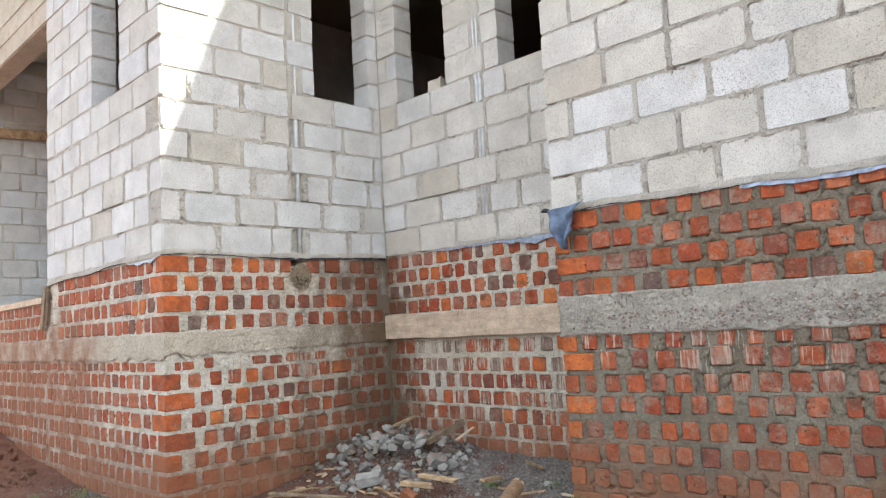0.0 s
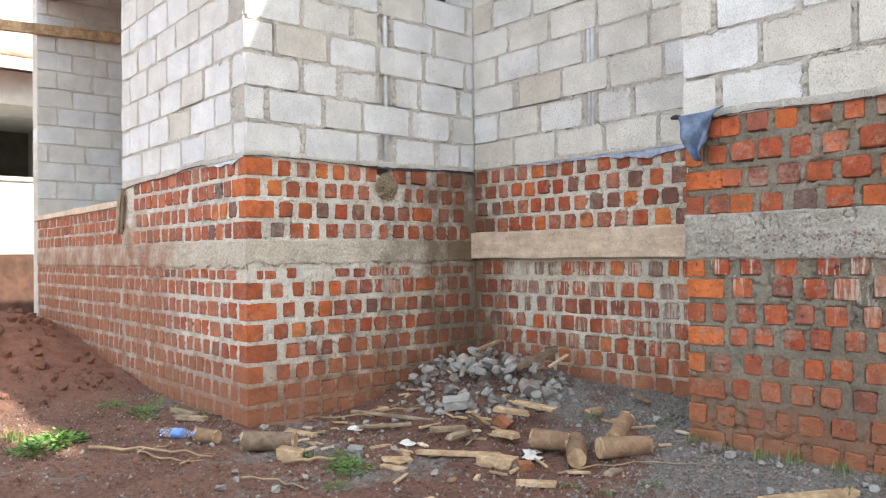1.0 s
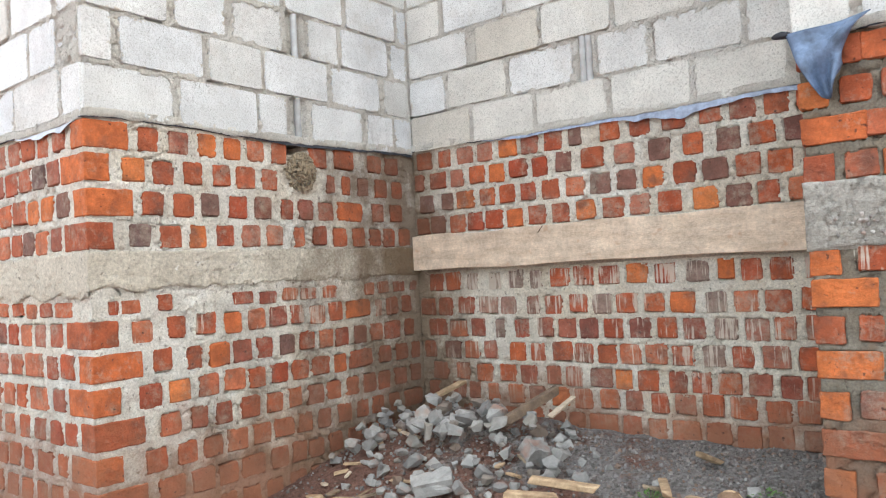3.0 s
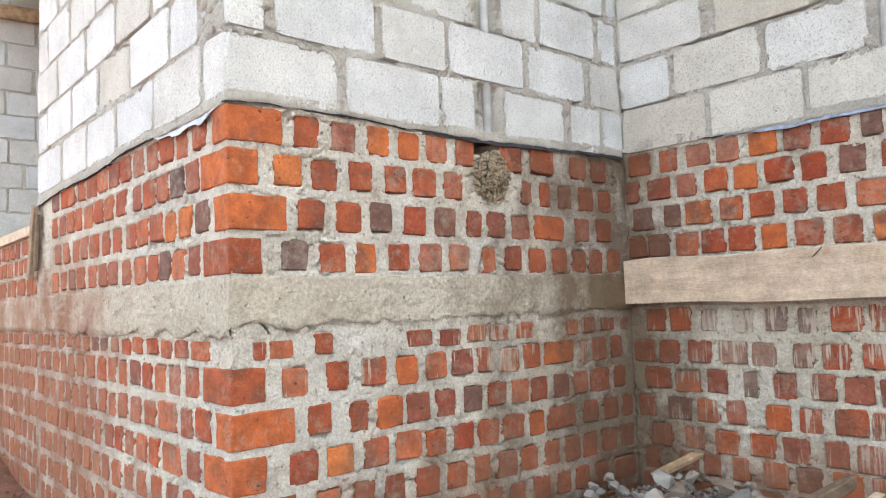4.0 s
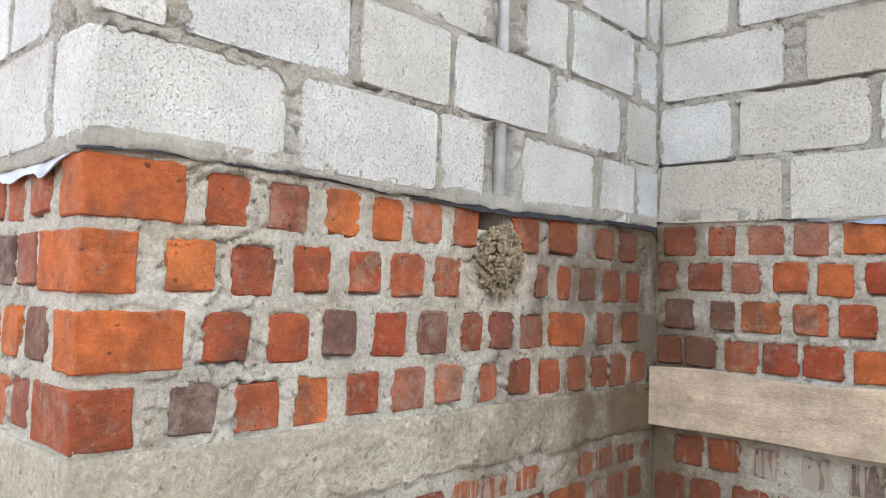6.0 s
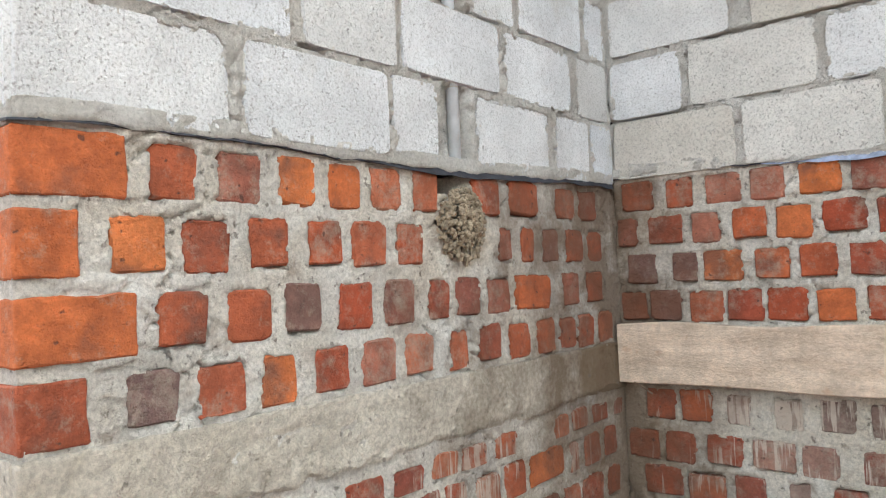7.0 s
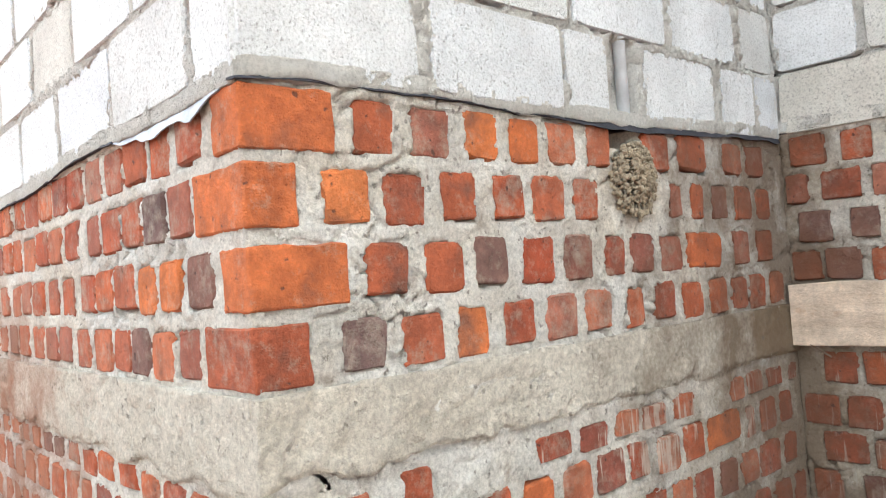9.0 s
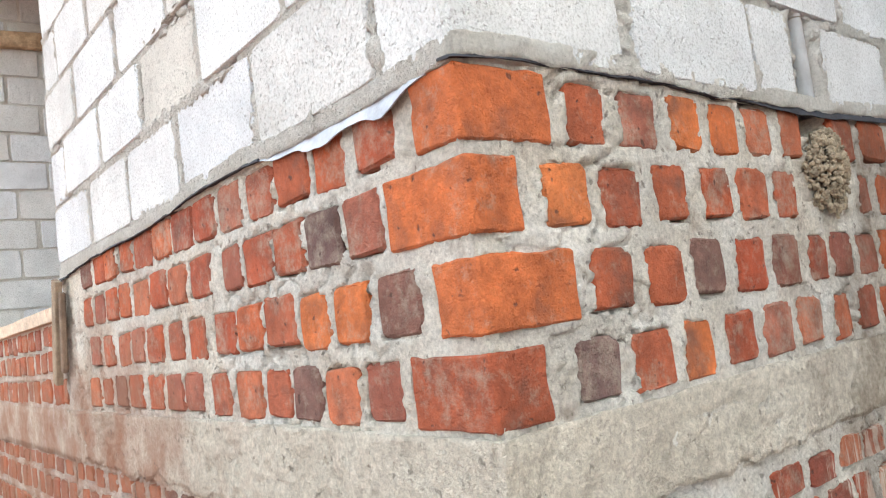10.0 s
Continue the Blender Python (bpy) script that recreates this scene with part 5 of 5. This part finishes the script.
def crumbs():
    """Crumbs of red soil and tiny chips all over the yard."""
    r = random.Random(45)
    verts, faces = [], []
    base = [Vector(v) for v in ((1, 0, 0), (-1, 0, 0), (0, 1, 0), (0, -1, 0), (0, 0, 0.8), (0, 0, -0.8))]
    tri = ((0, 2, 4), (2, 1, 4), (1, 3, 4), (3, 0, 4), (2, 0, 5), (1, 2, 5), (3, 1, 5), (0, 3, 5))
    while len(faces) < 8 * 6000:
        x, y = r.uniform(-2.6, 4.2), r.uniform(-1.7, 1.4)
        if (x < 0.02 and y > -0.02) or (x > 2.2 and y > 1.27):
            continue
        s = r.uniform(0.004, 0.013) * (2.0 if r.random() < 0.04 else 1)
        m = Euler((r.uniform(0, 6), r.uniform(0, 6), r.uniform(0, 6))).to_matrix()
        o, n = Vector((x, y, ground_z(x, y) + s * 0.2)), len(verts)
        verts += [o + m @ (v * s * r.uniform(0.6, 1.2)) for v in base]
        faces += [tuple(n + k for k in t) for t in tri]
    me = bpy.data.meshes.new("soil_crumbs")
    me.from_pydata(verts, [], faces)
    me.materials.append(M_GROUND)
    tagged(new("soil_crumbs", me), "crumbs of dug red soil over the yard", "soil crumbs", kind="stuff")


crumbs()


def offcut(x, y, length, width, thick, turn, mat, lift=0.0, tilt=0.0, label="raw wood offcut lying among the rubble"):
    bm = bmesh.new()
    vs = add_box(bm, (-length / 2, -width / 2, -thick / 2), (length / 2, width / 2, thick / 2))
    r = random.Random(int(x * 977 + y * 131 + 5000))
    for v in vs:
        v.co.x += r.uniform(-0.12, 0.12) * min(length, 0.15)
        v.co.y *= r.uniform(0.7, 1.05)
    bmesh.ops.bevel(bm, geom=bm.edges[:], offset=min(0.004, thick * 0.2), segments=1, affect="EDGES")
    ob = thing("wood_offcut", bm, mat, label, "wood offcut", "wood scraps on the ground")
    ob.matrix_world = pose(x, y, ground_z(x, y) + thick / 2 + lift, 0, tilt, turn)


offcut(1.40, 0.48, 0.44, 0.045, 0.025, 38, M_WOOD, 0.01, 0, "long raw wood strip lying on the soil")
offcut(1.62, 0.52, 0.20, 0.10, 0.055, 20, M_WOOD, 0.0, 0, "squared raw wood block on the soil")
offcut(2.96, 0.92, 0.44, 0.065, 0.04, 62, M_WOOD, 0.01, 0, "sawn timber offcut lying beside the pier")
offcut(0.36, 0.16, 0.22, 0.06, 0.02, 15, M_WOOD)
offcut(0.78, -0.14, 0.14, 0.10, 0.06, 50, M_WOOD, 0.0, 10, "split raw wood wedge beside the log")
offcut(1.15, 0.85, 0.20, 0.045, 0.02, 100, M_WOOD, 0.07, 30)
offcut(1.28, 0.98, 0.20, 0.05, 0.03, 30, M_WOOD, 0.08, 5)
offcut(1.35, 1.10, 0.26, 0.05, 0.025, 12, M_WOOD, 0.08, 4)
offcut(1.42, 0.80, 0.14, 0.08, 0.03, 10, M_WOOD, 0.03, 0)
offcut(1.06, 0.70, 0.20, 0.05, 0.03, 60, M_WOOD_OLD, 0.02)
offcut(1.20, 0.66, 0.16, 0.05, 0.03, 95, M_WOOD_OLD, 0.03)
offcut(1.72, 1.18, 0.34, 0.04, 0.022, 115, M_WOOD, 0.09, 8, "thin raw wood strip lying across the rubble")
offcut(1.75, 1.55, 0.12, 0.05, 0.02, 70, M_WOOD, 0.03, 25)
offcut(0.52, 0.72, 0.55, 0.03, 0.02, 32, M_WOOD_OLD, 0.03, 3, "grey weathered stick among the rubble")
offcut(0.66, 0.55, 0.30, 0.035, 0.02, 60, M_WOOD_OLD, 0.02)
offcut(0.90, 1.62, 0.30, 0.05, 0.04, 55, M_BARK, 0.12, -24, "dark bark strip leaning on the rubble")
offcut(0.33, 1.72, 0.18, 0.06, 0.02, 60, M_WOOD, 0.10, -20)
offcut(1.02, 1.70, 0.14, 0.05, 0.012, 60, M_PLANK, 0.12, -30, "pale splinter of wood standing in the rubble")
offcut(1.15, 0.32, 0.10, 0.03, 0.015, 10, M_WOOD)
offcut(1.30, 0.14, 0.13, 0.04, 0.02, 20, M_WOOD)
offcut(1.22, 0.22, 0.15, 0.06, 0.02, 45, M_WOOD)
offcut(0.95, 0.30, 0.12, 0.03, 0.015, 80, M_WOOD)
offcut(-0.62, -0.16, 0.24, 0.05, 0.03, 10, M_WOOD_OLD, 0.01)
offcut(-0.40, -0.20, 0.22, 0.05, 0.03, 30, M_WOOD_OLD, 0.01)
offcut(1.98, 0.42, 0.16, 0.05, 0.025, 40, M_WOOD)
offcut(2.15, 0.75, 0.10, 0.06, 0.02, 100, M_WOOD_OLD)
r_scrap = random.Random(9)
for _ in range(60):
    x, y = r_scrap.uniform(0.2, 2.2), r_scrap.uniform(-0.1, 1.4)
    offcut(x, y, r_scrap.uniform(0.05, 0.16), r_scrap.uniform(0.015, 0.035), 0.012, r_scrap.uniform(0, 180), r_scrap.choice((M_WOOD, M_WOOD, M_WOOD_OLD, M_PLANK)), 0.006, r_scrap.uniform(-8, 8))


def log(x, y, length, radius, turn, tilt, lift, seed, label, bark=M_LOG):
    r = random.Random(seed)
    bm = bmesh.new()
    rings, n = [], 16
    for j in range(7):
        t = j / 6 - 0.5
        rad = radius * (1 - 0.10 * (t + 0.5))
        rings.append([bm.verts.new((t * length + 0.01 * math.sin(k * 1.3), rad * math.cos(k * math.tau / n) * (1 + 0.13 * noise.noise(Vector((k * 0.6, j * 0.7, seed)))), rad * math.sin(k * math.tau / n) * (1 + 0.13 * noise.noise(Vector((k * 0.6 + 9, j * 0.7, seed)))))) for k in range(n)])
    for p, q in zip(rings, rings[1:]):
        for i in range(n):
            bm.faces.new((p[i], p[(i + 1) % n], q[(i + 1) % n], q[i])).smooth = True
    bmesh.ops.recalc_face_normals(bm, faces=bm.faces)
    ob = tagged(new("log", mesh_of("log", bm, bark)), label, "log", "short logs on the ground")
    ob.matrix_world = pose(x, y, ground_z(x, y) + radius * 0.9 + lift, 0, tilt, turn)
    for ring, sgn in ((-0.5, -1), (0.5, 1)):
        b2 = bmesh.new()
        bmesh.ops.create_cone(b2, cap_ends=True, segments=16, radius1=radius * (0.99 if sgn < 0 else 0.9), radius2=radius * (0.99 if sgn < 0 else 0.9) * 0.97, depth=0.012,
                              matrix=Matrix.Translation((ring * length, 0, 0)) @ Matrix.Rotation(math.pi / 2 * sgn, 4, "Y"))
        part("sawn_end", b2, M_WOOD, ob, "pale sawn end grain")


log(1.74, 0.80, 0.19, 0.050, 20, 0, 0.02, 1, "short peeled log lying by the rubble")
log(1.90, 0.80, 0.24, 0.052, -50, 4, 0.0, 2, "short peeled log lying by the rubble")
log(2.08, 0.94, 0.25, 0.052, 60, 0, 0.0, 3, "short peeled log lying by the rubble")
log(2.00, 1.02, 0.22, 0.045, 108, -18, 0.05, 4, "short peeled log leaning on the others")
log(0.56, -0.15, 0.28, 0.055, 46, 0, 0.0, 5, "bark-covered log with a sawn end", M_BARK)
log(0.17, -0.33, 0.13, 0.042, 30, 0, 0.0, 6, "stubby log beside the plastic bottle")


def bottle():
    prof = [(0.0, 0.001), (0.001, 0.027), (0.02, 0.031), (0.06, 0.029), (0.075, 0.031), (0.14, 0.030), (0.165, 0.020), (0.185, 0.0125), (0.20, 0.012)]
    def lathe(pts, n=20):
        bm = bmesh.new()
        rings = [[bm.verts.new((x, r * math.cos(k * math.tau / n), r * math.sin(k * math.tau / n) * 0.9)) for k in range(n)] for x, r in pts]
        for p, q in zip(rings, rings[1:]):
            for i in range(n):
                bm.faces.new((p[i], p[(i + 1) % n], q[(i + 1) % n], q[i])).smooth = True
        bm.faces.new(rings[0]), bm.faces.new(rings[-1])
        bmesh.ops.recalc_face_normals(bm, faces=bm.faces)
        return bm
    ob = thing("plastic_bottle", lathe(prof), M_BOTTLE, "empty clear plastic bottle lying on the soil", "bottle")
    part("label", lathe([(0.08, 0.0305), (0.08, 0.0325), (0.14, 0.0315), (0.14, 0.0300)]), M_LABEL, ob, "blue paper wrapper")
    part("cap", lathe([(0.195, 0.014), (0.212, 0.014)]), M_LABEL, ob, "blue screw cap")
    ob.matrix_world = pose(-0.10, -0.49, ground_z(0, -0.43) + 0.030, 0, 0, 36)


bottle()


def twig(pts, radius, label="dry twig lying on the soil"):
    bm = bmesh.new()
    n, rings = 6, []
    for j, p in enumerate(pts):
        a = (Vector(pts[min(j + 1, len(pts) - 1)]) - Vector(pts[max(j - 1, 0)])).normalized()
        side = a.cross(Vector((0, 0, 1))).normalized()
        up = side.cross(a)
        rad = radius * (1 - 0.6 * j / len(pts))
        rings.append([bm.verts.new(Vector(p) + side * rad * math.cos(k * math.tau / n) + up * rad * math.sin(k * math.tau / n)) for k in range(n)])
    for p, q in zip(rings, rings[1:]):
        for i in range(n):
            bm.faces.new((p[i], p[(i + 1) % n], q[(i + 1) % n], q[i])).smooth = True
    bm.faces.new(rings[0]), bm.faces.new(rings[-1])
    bmesh.ops.recalc_face_normals(bm, faces=bm.faces)
    thing("dry_twig", bm, M_TWIG, label, "twig", "twigs on the ground")


def ground_twig(x0, y0, x1, y1, radius, bow, seed):
    r = random.Random(seed)
    pts = []
    for j in range(9):
        t = j / 8
        x, y = x0 + (x1 - x0) * t - (y1 - y0) * bow * math.sin(t * 3.14), y0 + (y1 - y0) * t + (x1 - x0) * bow * math.sin(t * 3.14)
        pts.append((x, y, ground_z(x, y) + radius + 0.006 + 0.012 * math.sin(t * 9 + seed) ** 2))
    twig(pts, radius)


ground_twig(-0.08, -0.89, 0.52, -0.45, 0.010, 0.08, 1)
ground_twig(0.10, -0.70, 0.55, -0.52, 0.006, -0.1, 2)
ground_twig(0.18, -0.72, 0.14, -0.50, 0.006, 0.1, 3)
ground_twig(0.50, -0.62, 0.42, -0.42, 0.006, 0.05, 4)
ground_twig(0.86, -0.24, 1.02, -0.02, 0.012, 0.04, 5)
ground_twig(1.95, 0.60, 2.5, 1.05, 0.004, 0.12, 6)
ground_twig(0.95, -0.50, 1.3, -0.36, 0.006, 0.1, 7)
ground_twig(0.1, 0.45, 0.5, 0.95, 0.007, 0.03, 8)


def weed(x, y, size, leaves, seed, label="low green weed growing out of the soil"):
    """Stalks with pairs of small pointed leaves."""
    r = random.Random(seed)
    bm = bmesh.new()
    for _ in range(leaves):
        a, q = r.uniform(0, 6.283), r.random() ** 0.6
        base = Vector((q * size * math.cos(a), q * size * math.sin(a), r.uniform(0.1, 1.0) * size * 0.55 * (1.1 - q)))
        d = Vector((math.cos(a + r.uniform(-1, 1)), math.sin(a + r.uniform(-1, 1)), r.uniform(-0.2, 0.7))).normalized()
        l, w = size * r.uniform(0.16, 0.34), size * r.uniform(0.05, 0.10)
        side = d.cross(Vector((0, 0, 1))).normalized()
        up = side.cross(d)
        p = [base, base + d * l * 0.4 + side * w + up * 0.05 * l, base + d * l, base + d * l * 0.4 - side * w + up * 0.05 * l, base + d * l * 0.45 - up * 0.08 * l]
        v = [bm.verts.new(k) for k in p]
        for f in ((0, 1, 4), (1, 2, 4), (2, 3, 4), (3, 0, 4)):
            bm.faces.new([v[k] for k in f])
    ob = tagged(new("weed", mesh_of("weed", bm, M_LEAF)), label, "weed", "weeds on the ground")
    b2 = bmesh.new()
    for _ in range(max(5, leaves // 9)):
        a, q = r.uniform(0, 6.283), r.uniform(0.3, 0.9)
        top = Vector((q * size * math.cos(a), q * size * math.sin(a), size * 0.5 * (1.1 - q)))
        e = Vector((-math.sin(a), math.cos(a), 0)) * 0.0016
        t = Vector((0, 0, 0.003))
        v = [b2.verts.new(k) for k in (Vector((0, 0, -0.02)) - e, Vector((0, 0, -0.02)) + e, top + e, top - e, Vector((0, 0, -0.015)) + t, top + t)]
        for f in ((0, 1, 2, 3), (1, 4, 5, 2), (4, 0, 3, 5)):
            b2.faces.new([v[k] for k in f])
    tagged(part("stem", b2, M_LEAF, ob), kind="stuff")
    ob.location = (x, y, ground_z(x, y))


weed(-0.42, -0.98, 0.17, 240, 1, "leafy green weed in a sunlit clump")
weed(-0.25, -1.12, 0.13, 150, 2)
weed(1.19, -0.04, 0.11, 130, 3)
weed(1.05, -0.02, 0.09, 90, 4)
weed(0.92, 0.05, 0.07, 70, 5)
weed(0.78, -0.10, 0.08, 70, 6)
weed(2.36, 0.75, 0.055, 40, 7, "small green weed growing in the gravel")
weed(2.10, 0.52, 0.05, 34, 8, "small green weed growing in the gravel")
weed(2.26, 0.55, 0.045, 26, 9, "small green weed growing in the gravel")
weed(1.62, 1.28, 0.06, 46, 10, "small green weed growing in the rubble")
weed(2.00, 1.40, 0.06, 46, 11, "small green weed growing in the rubble")
weed(-0.95, -0.30, 0.12, 110, 12)
weed(-1.25, -0.42, 0.10, 90, 13)
weed(-0.72, -0.36, 0.08, 60, 14)
weed(1.35, -0.22, 0.07, 60, 15)


def grass(x, y, size, count, seed):
    r = random.Random(seed)
    bm = bmesh.new()
    for _ in range(count):
        a = r.uniform(0, 6.283)
        o = Vector((r.gauss(0, size * 0.25), r.gauss(0, size * 0.25), -0.01))
        h, lean = size * r.uniform(0.5, 1.0), r.uniform(0.1, 0.7)
        d = Vector((math.cos(a), math.sin(a), 0))
        e = Vector((-d.y, d.x, 0)) * 0.0022
        mid, top = o + d * h * lean * 0.4 + Vector((0, 0, h * 0.6)), o + d * h * lean + Vector((0, 0, h * 0.85))
        v = [bm.verts.new(k) for k in (o - e, o + e, mid + e * 0.8, mid - e * 0.8, top)]
        bm.faces.new((v[0], v[1], v[2], v[3])), bm.faces.new((v[3], v[2], v[4]))
    ob = thing("grass_tuft", bm, M_GRASS, "thin tuft of yellow-green grass", "grass tuft", "grass tufts by the walls")
    ob.location = (x, y, ground_z(x, y))


r_tuft = random.Random(31)
for x, y, s, n in [(-0.62, -1.15, 0.16, 90), (-0.85, -1.25, 0.18, 90), (-0.45, -1.35, 0.14, 60), (2.27, 1.24, 0.13, 26), (2.62, 1.24, 0.13, 30), (2.75, 1.25, 0.16, 34), (2.95, 1.25, 0.14, 34), (2.45, 1.22, 0.09, 20),
                   (3.15, 1.25, 0.12, 24), (-0.8, -0.12, 0.14, 30), (-1.1, -0.14, 0.16, 30), (-0.5, -0.08, 0.12, 22), (3.05, 1.1, 0.1, 20)]:
    grass(x, y, 0.7 * s, n, r_tuft.randint(1, 9999))


def paper(x, y, turn):
    bm = bmesh.new()
    bmesh.ops.create_grid(bm, x_segments=6, y_segments=5, size=0.5, matrix=Matrix.Diagonal((0.09, 0.06, 1, 1)))
    for v in bm.verts:
        v.co.z += 0.012 * noise.noise(v.co * 40 + Vector((x, y, 0))) + 0.006
    bmesh.ops.solidify(bm, geom=bm.faces[:], thickness=0.0008)
    ob = thing("paper_scrap", bm, M_PAPER, "crumpled white paper scrap on the soil", "paper scrap", "paper scraps")
    ob.matrix_world = pose(x, y, ground_z(x, y) + 0.012, 8, 5, turn)


paper(1.72, 0.68, 20)
paper(1.66, 0.74, 70)
paper(1.05, 0.42, 10)
paper(0.55, 0.42, 40)


def clods():
    """Lumps of dug red soil on the bank beside the porch."""
    r = random.Random(66)
    meshes = chunk_meshes(6, 9, M_GROUND, 0.8)
    for i in range(190):
        x, y = r.uniform(-5.0, -1.6), r.uniform(-1.6, -0.12)
        s = r.uniform(0.02, 0.085) * (0.6 if x > -2.4 else 1)
        ob = tagged(new("soil_clod", meshes[i % 6]), "lump of dug red soil on the bank", "soil clod", "soil clods on the bank")
        ob.matrix_world = pose(x, y, ground_z(x, y) + 0.3 * s, r.uniform(0, 50), r.uniform(0, 50), r.uniform(0, 360)) @ Matrix.Diagonal((s, s, s * 0.8, 1))


clods()


# ---- neighbouring house ----
def neighbour():
    root = tagged(new("house"), "pale block house with a rusty roof and white fascias", "house")
    X = -9.6
    for lo, hi in (((X - 6, -7.0, 1.3), (X, 0.30, 4.3)), ((X - 6, 1.45, 1.3), (X, 5.0, 4.3)), ((X - 6, 0.302, 1.3), (X, 1.448, 2.5)), ((X - 6, 0.302, 3.75), (X, 1.448, 4.3))):
        wall = bmesh.new()
        add_box(wall, lo, hi)
        part("wall", wall, M_PLASTER, root)
    base = bmesh.new()
    add_box(base, (X - 6, -7.02, 0.0), (X + 0.03, 5.0, 1.3))
    part("plinth", base, M_PLINTH_SHADE, root)
    for y0, y1, z0, z1 in ((0.30, 1.45, 2.5, 3.75),):
        w = bmesh.new()
        # near-black panel deep in the opening, in place of the room's shade
        add_box(w, (X - 3.06, y0, z0), (X - 3.0, y1, z1))
        win = part("window", w, M_ROOM_SHADE, root, "dark panel in the window opening for the unlit room")
        s = bmesh.new()
        add_box(s, (X - 0.16, y0 + 0.002, z0), (X + 0.03, y1 - 0.002, z0 + 0.07))
        part("sill", s, M_BAND, win)
    f = bmesh.new()
    add_box(f, (X + 0.5, -7.3, 4.22), (X + 0.56, 5.2, 4.42))
    part("fascia", f, M_FASCIA, root, "white painted fascia board")
    roof = bmesh.new()
    n = 40
    top, low = [], []
    for i in range(n + 1):
        y = -7.3 + 12.5 * i / n
        h = 0.03 * (i % 2)
        top.append([roof.verts.new((X + 0.58, y, 4.44 + h)), roof.verts.new((X - 3, y, 5.6 + h))])
        low.append([roof.verts.new((X + 0.58, y, 4.42)), roof.verts.new((X - 3, y, 5.57))])
    for i in range(n):
        for s in (top, low):
            roof.faces.new((s[i][0], s[i + 1][0], s[i + 1][1], s[i][1]))
        roof.faces.new((top[i][0], low[i][0], low[i + 1][0], top[i + 1][0]))
    bmesh.ops.recalc_face_normals(roof, faces=roof.faces)
    part("roof", roof, M_ROOF, root, "rusty red roof sheets")
    g = bmesh.new()
    for s, zz in ((-1, 0),):
        v = [g.verts.new(p) for p in ((X - 0.2, -0.6, 4.5), (X - 0.2, 1.8, 6.1), (X - 0.2, 1.8, 6.35), (X - 0.2, -0.6, 4.75), (X - 0.26, -0.6, 4.5), (X - 0.26, 1.8, 6.1), (X - 0.26, 1.8, 6.35), (X - 0.26, -0.6, 4.75))]
        for q in ((0, 1, 2, 3), (7, 6, 5, 4), (0, 4, 5, 1), (3, 2, 6, 7), (1, 5, 6, 2), (0, 3, 7, 4)):
            g.faces.new([v[k] for k in q])
    part("rake_board", g, M_FASCIA, root, "white painted gable board")
    gw = bmesh.new()
    v = [gw.verts.new(p) for p in ((X - 0.3, -0.4, 4.5), (X - 0.3, 1.8, 4.5), (X - 0.3, 1.8, 6.1))]
    w2 = [gw.verts.new((X - 3, p.co.y, p.co.z)) for p in v]
    gw.faces.new(v), gw.faces.new(w2[::-1])
    for i in range(3):
        gw.faces.new((v[i], w2[i], w2[(i + 1) % 3], v[(i + 1) % 3]))
    bmesh.ops.recalc_face_normals(gw, faces=gw.faces)
    part("gable", gw, M_FASCIA, root)


neighbour()
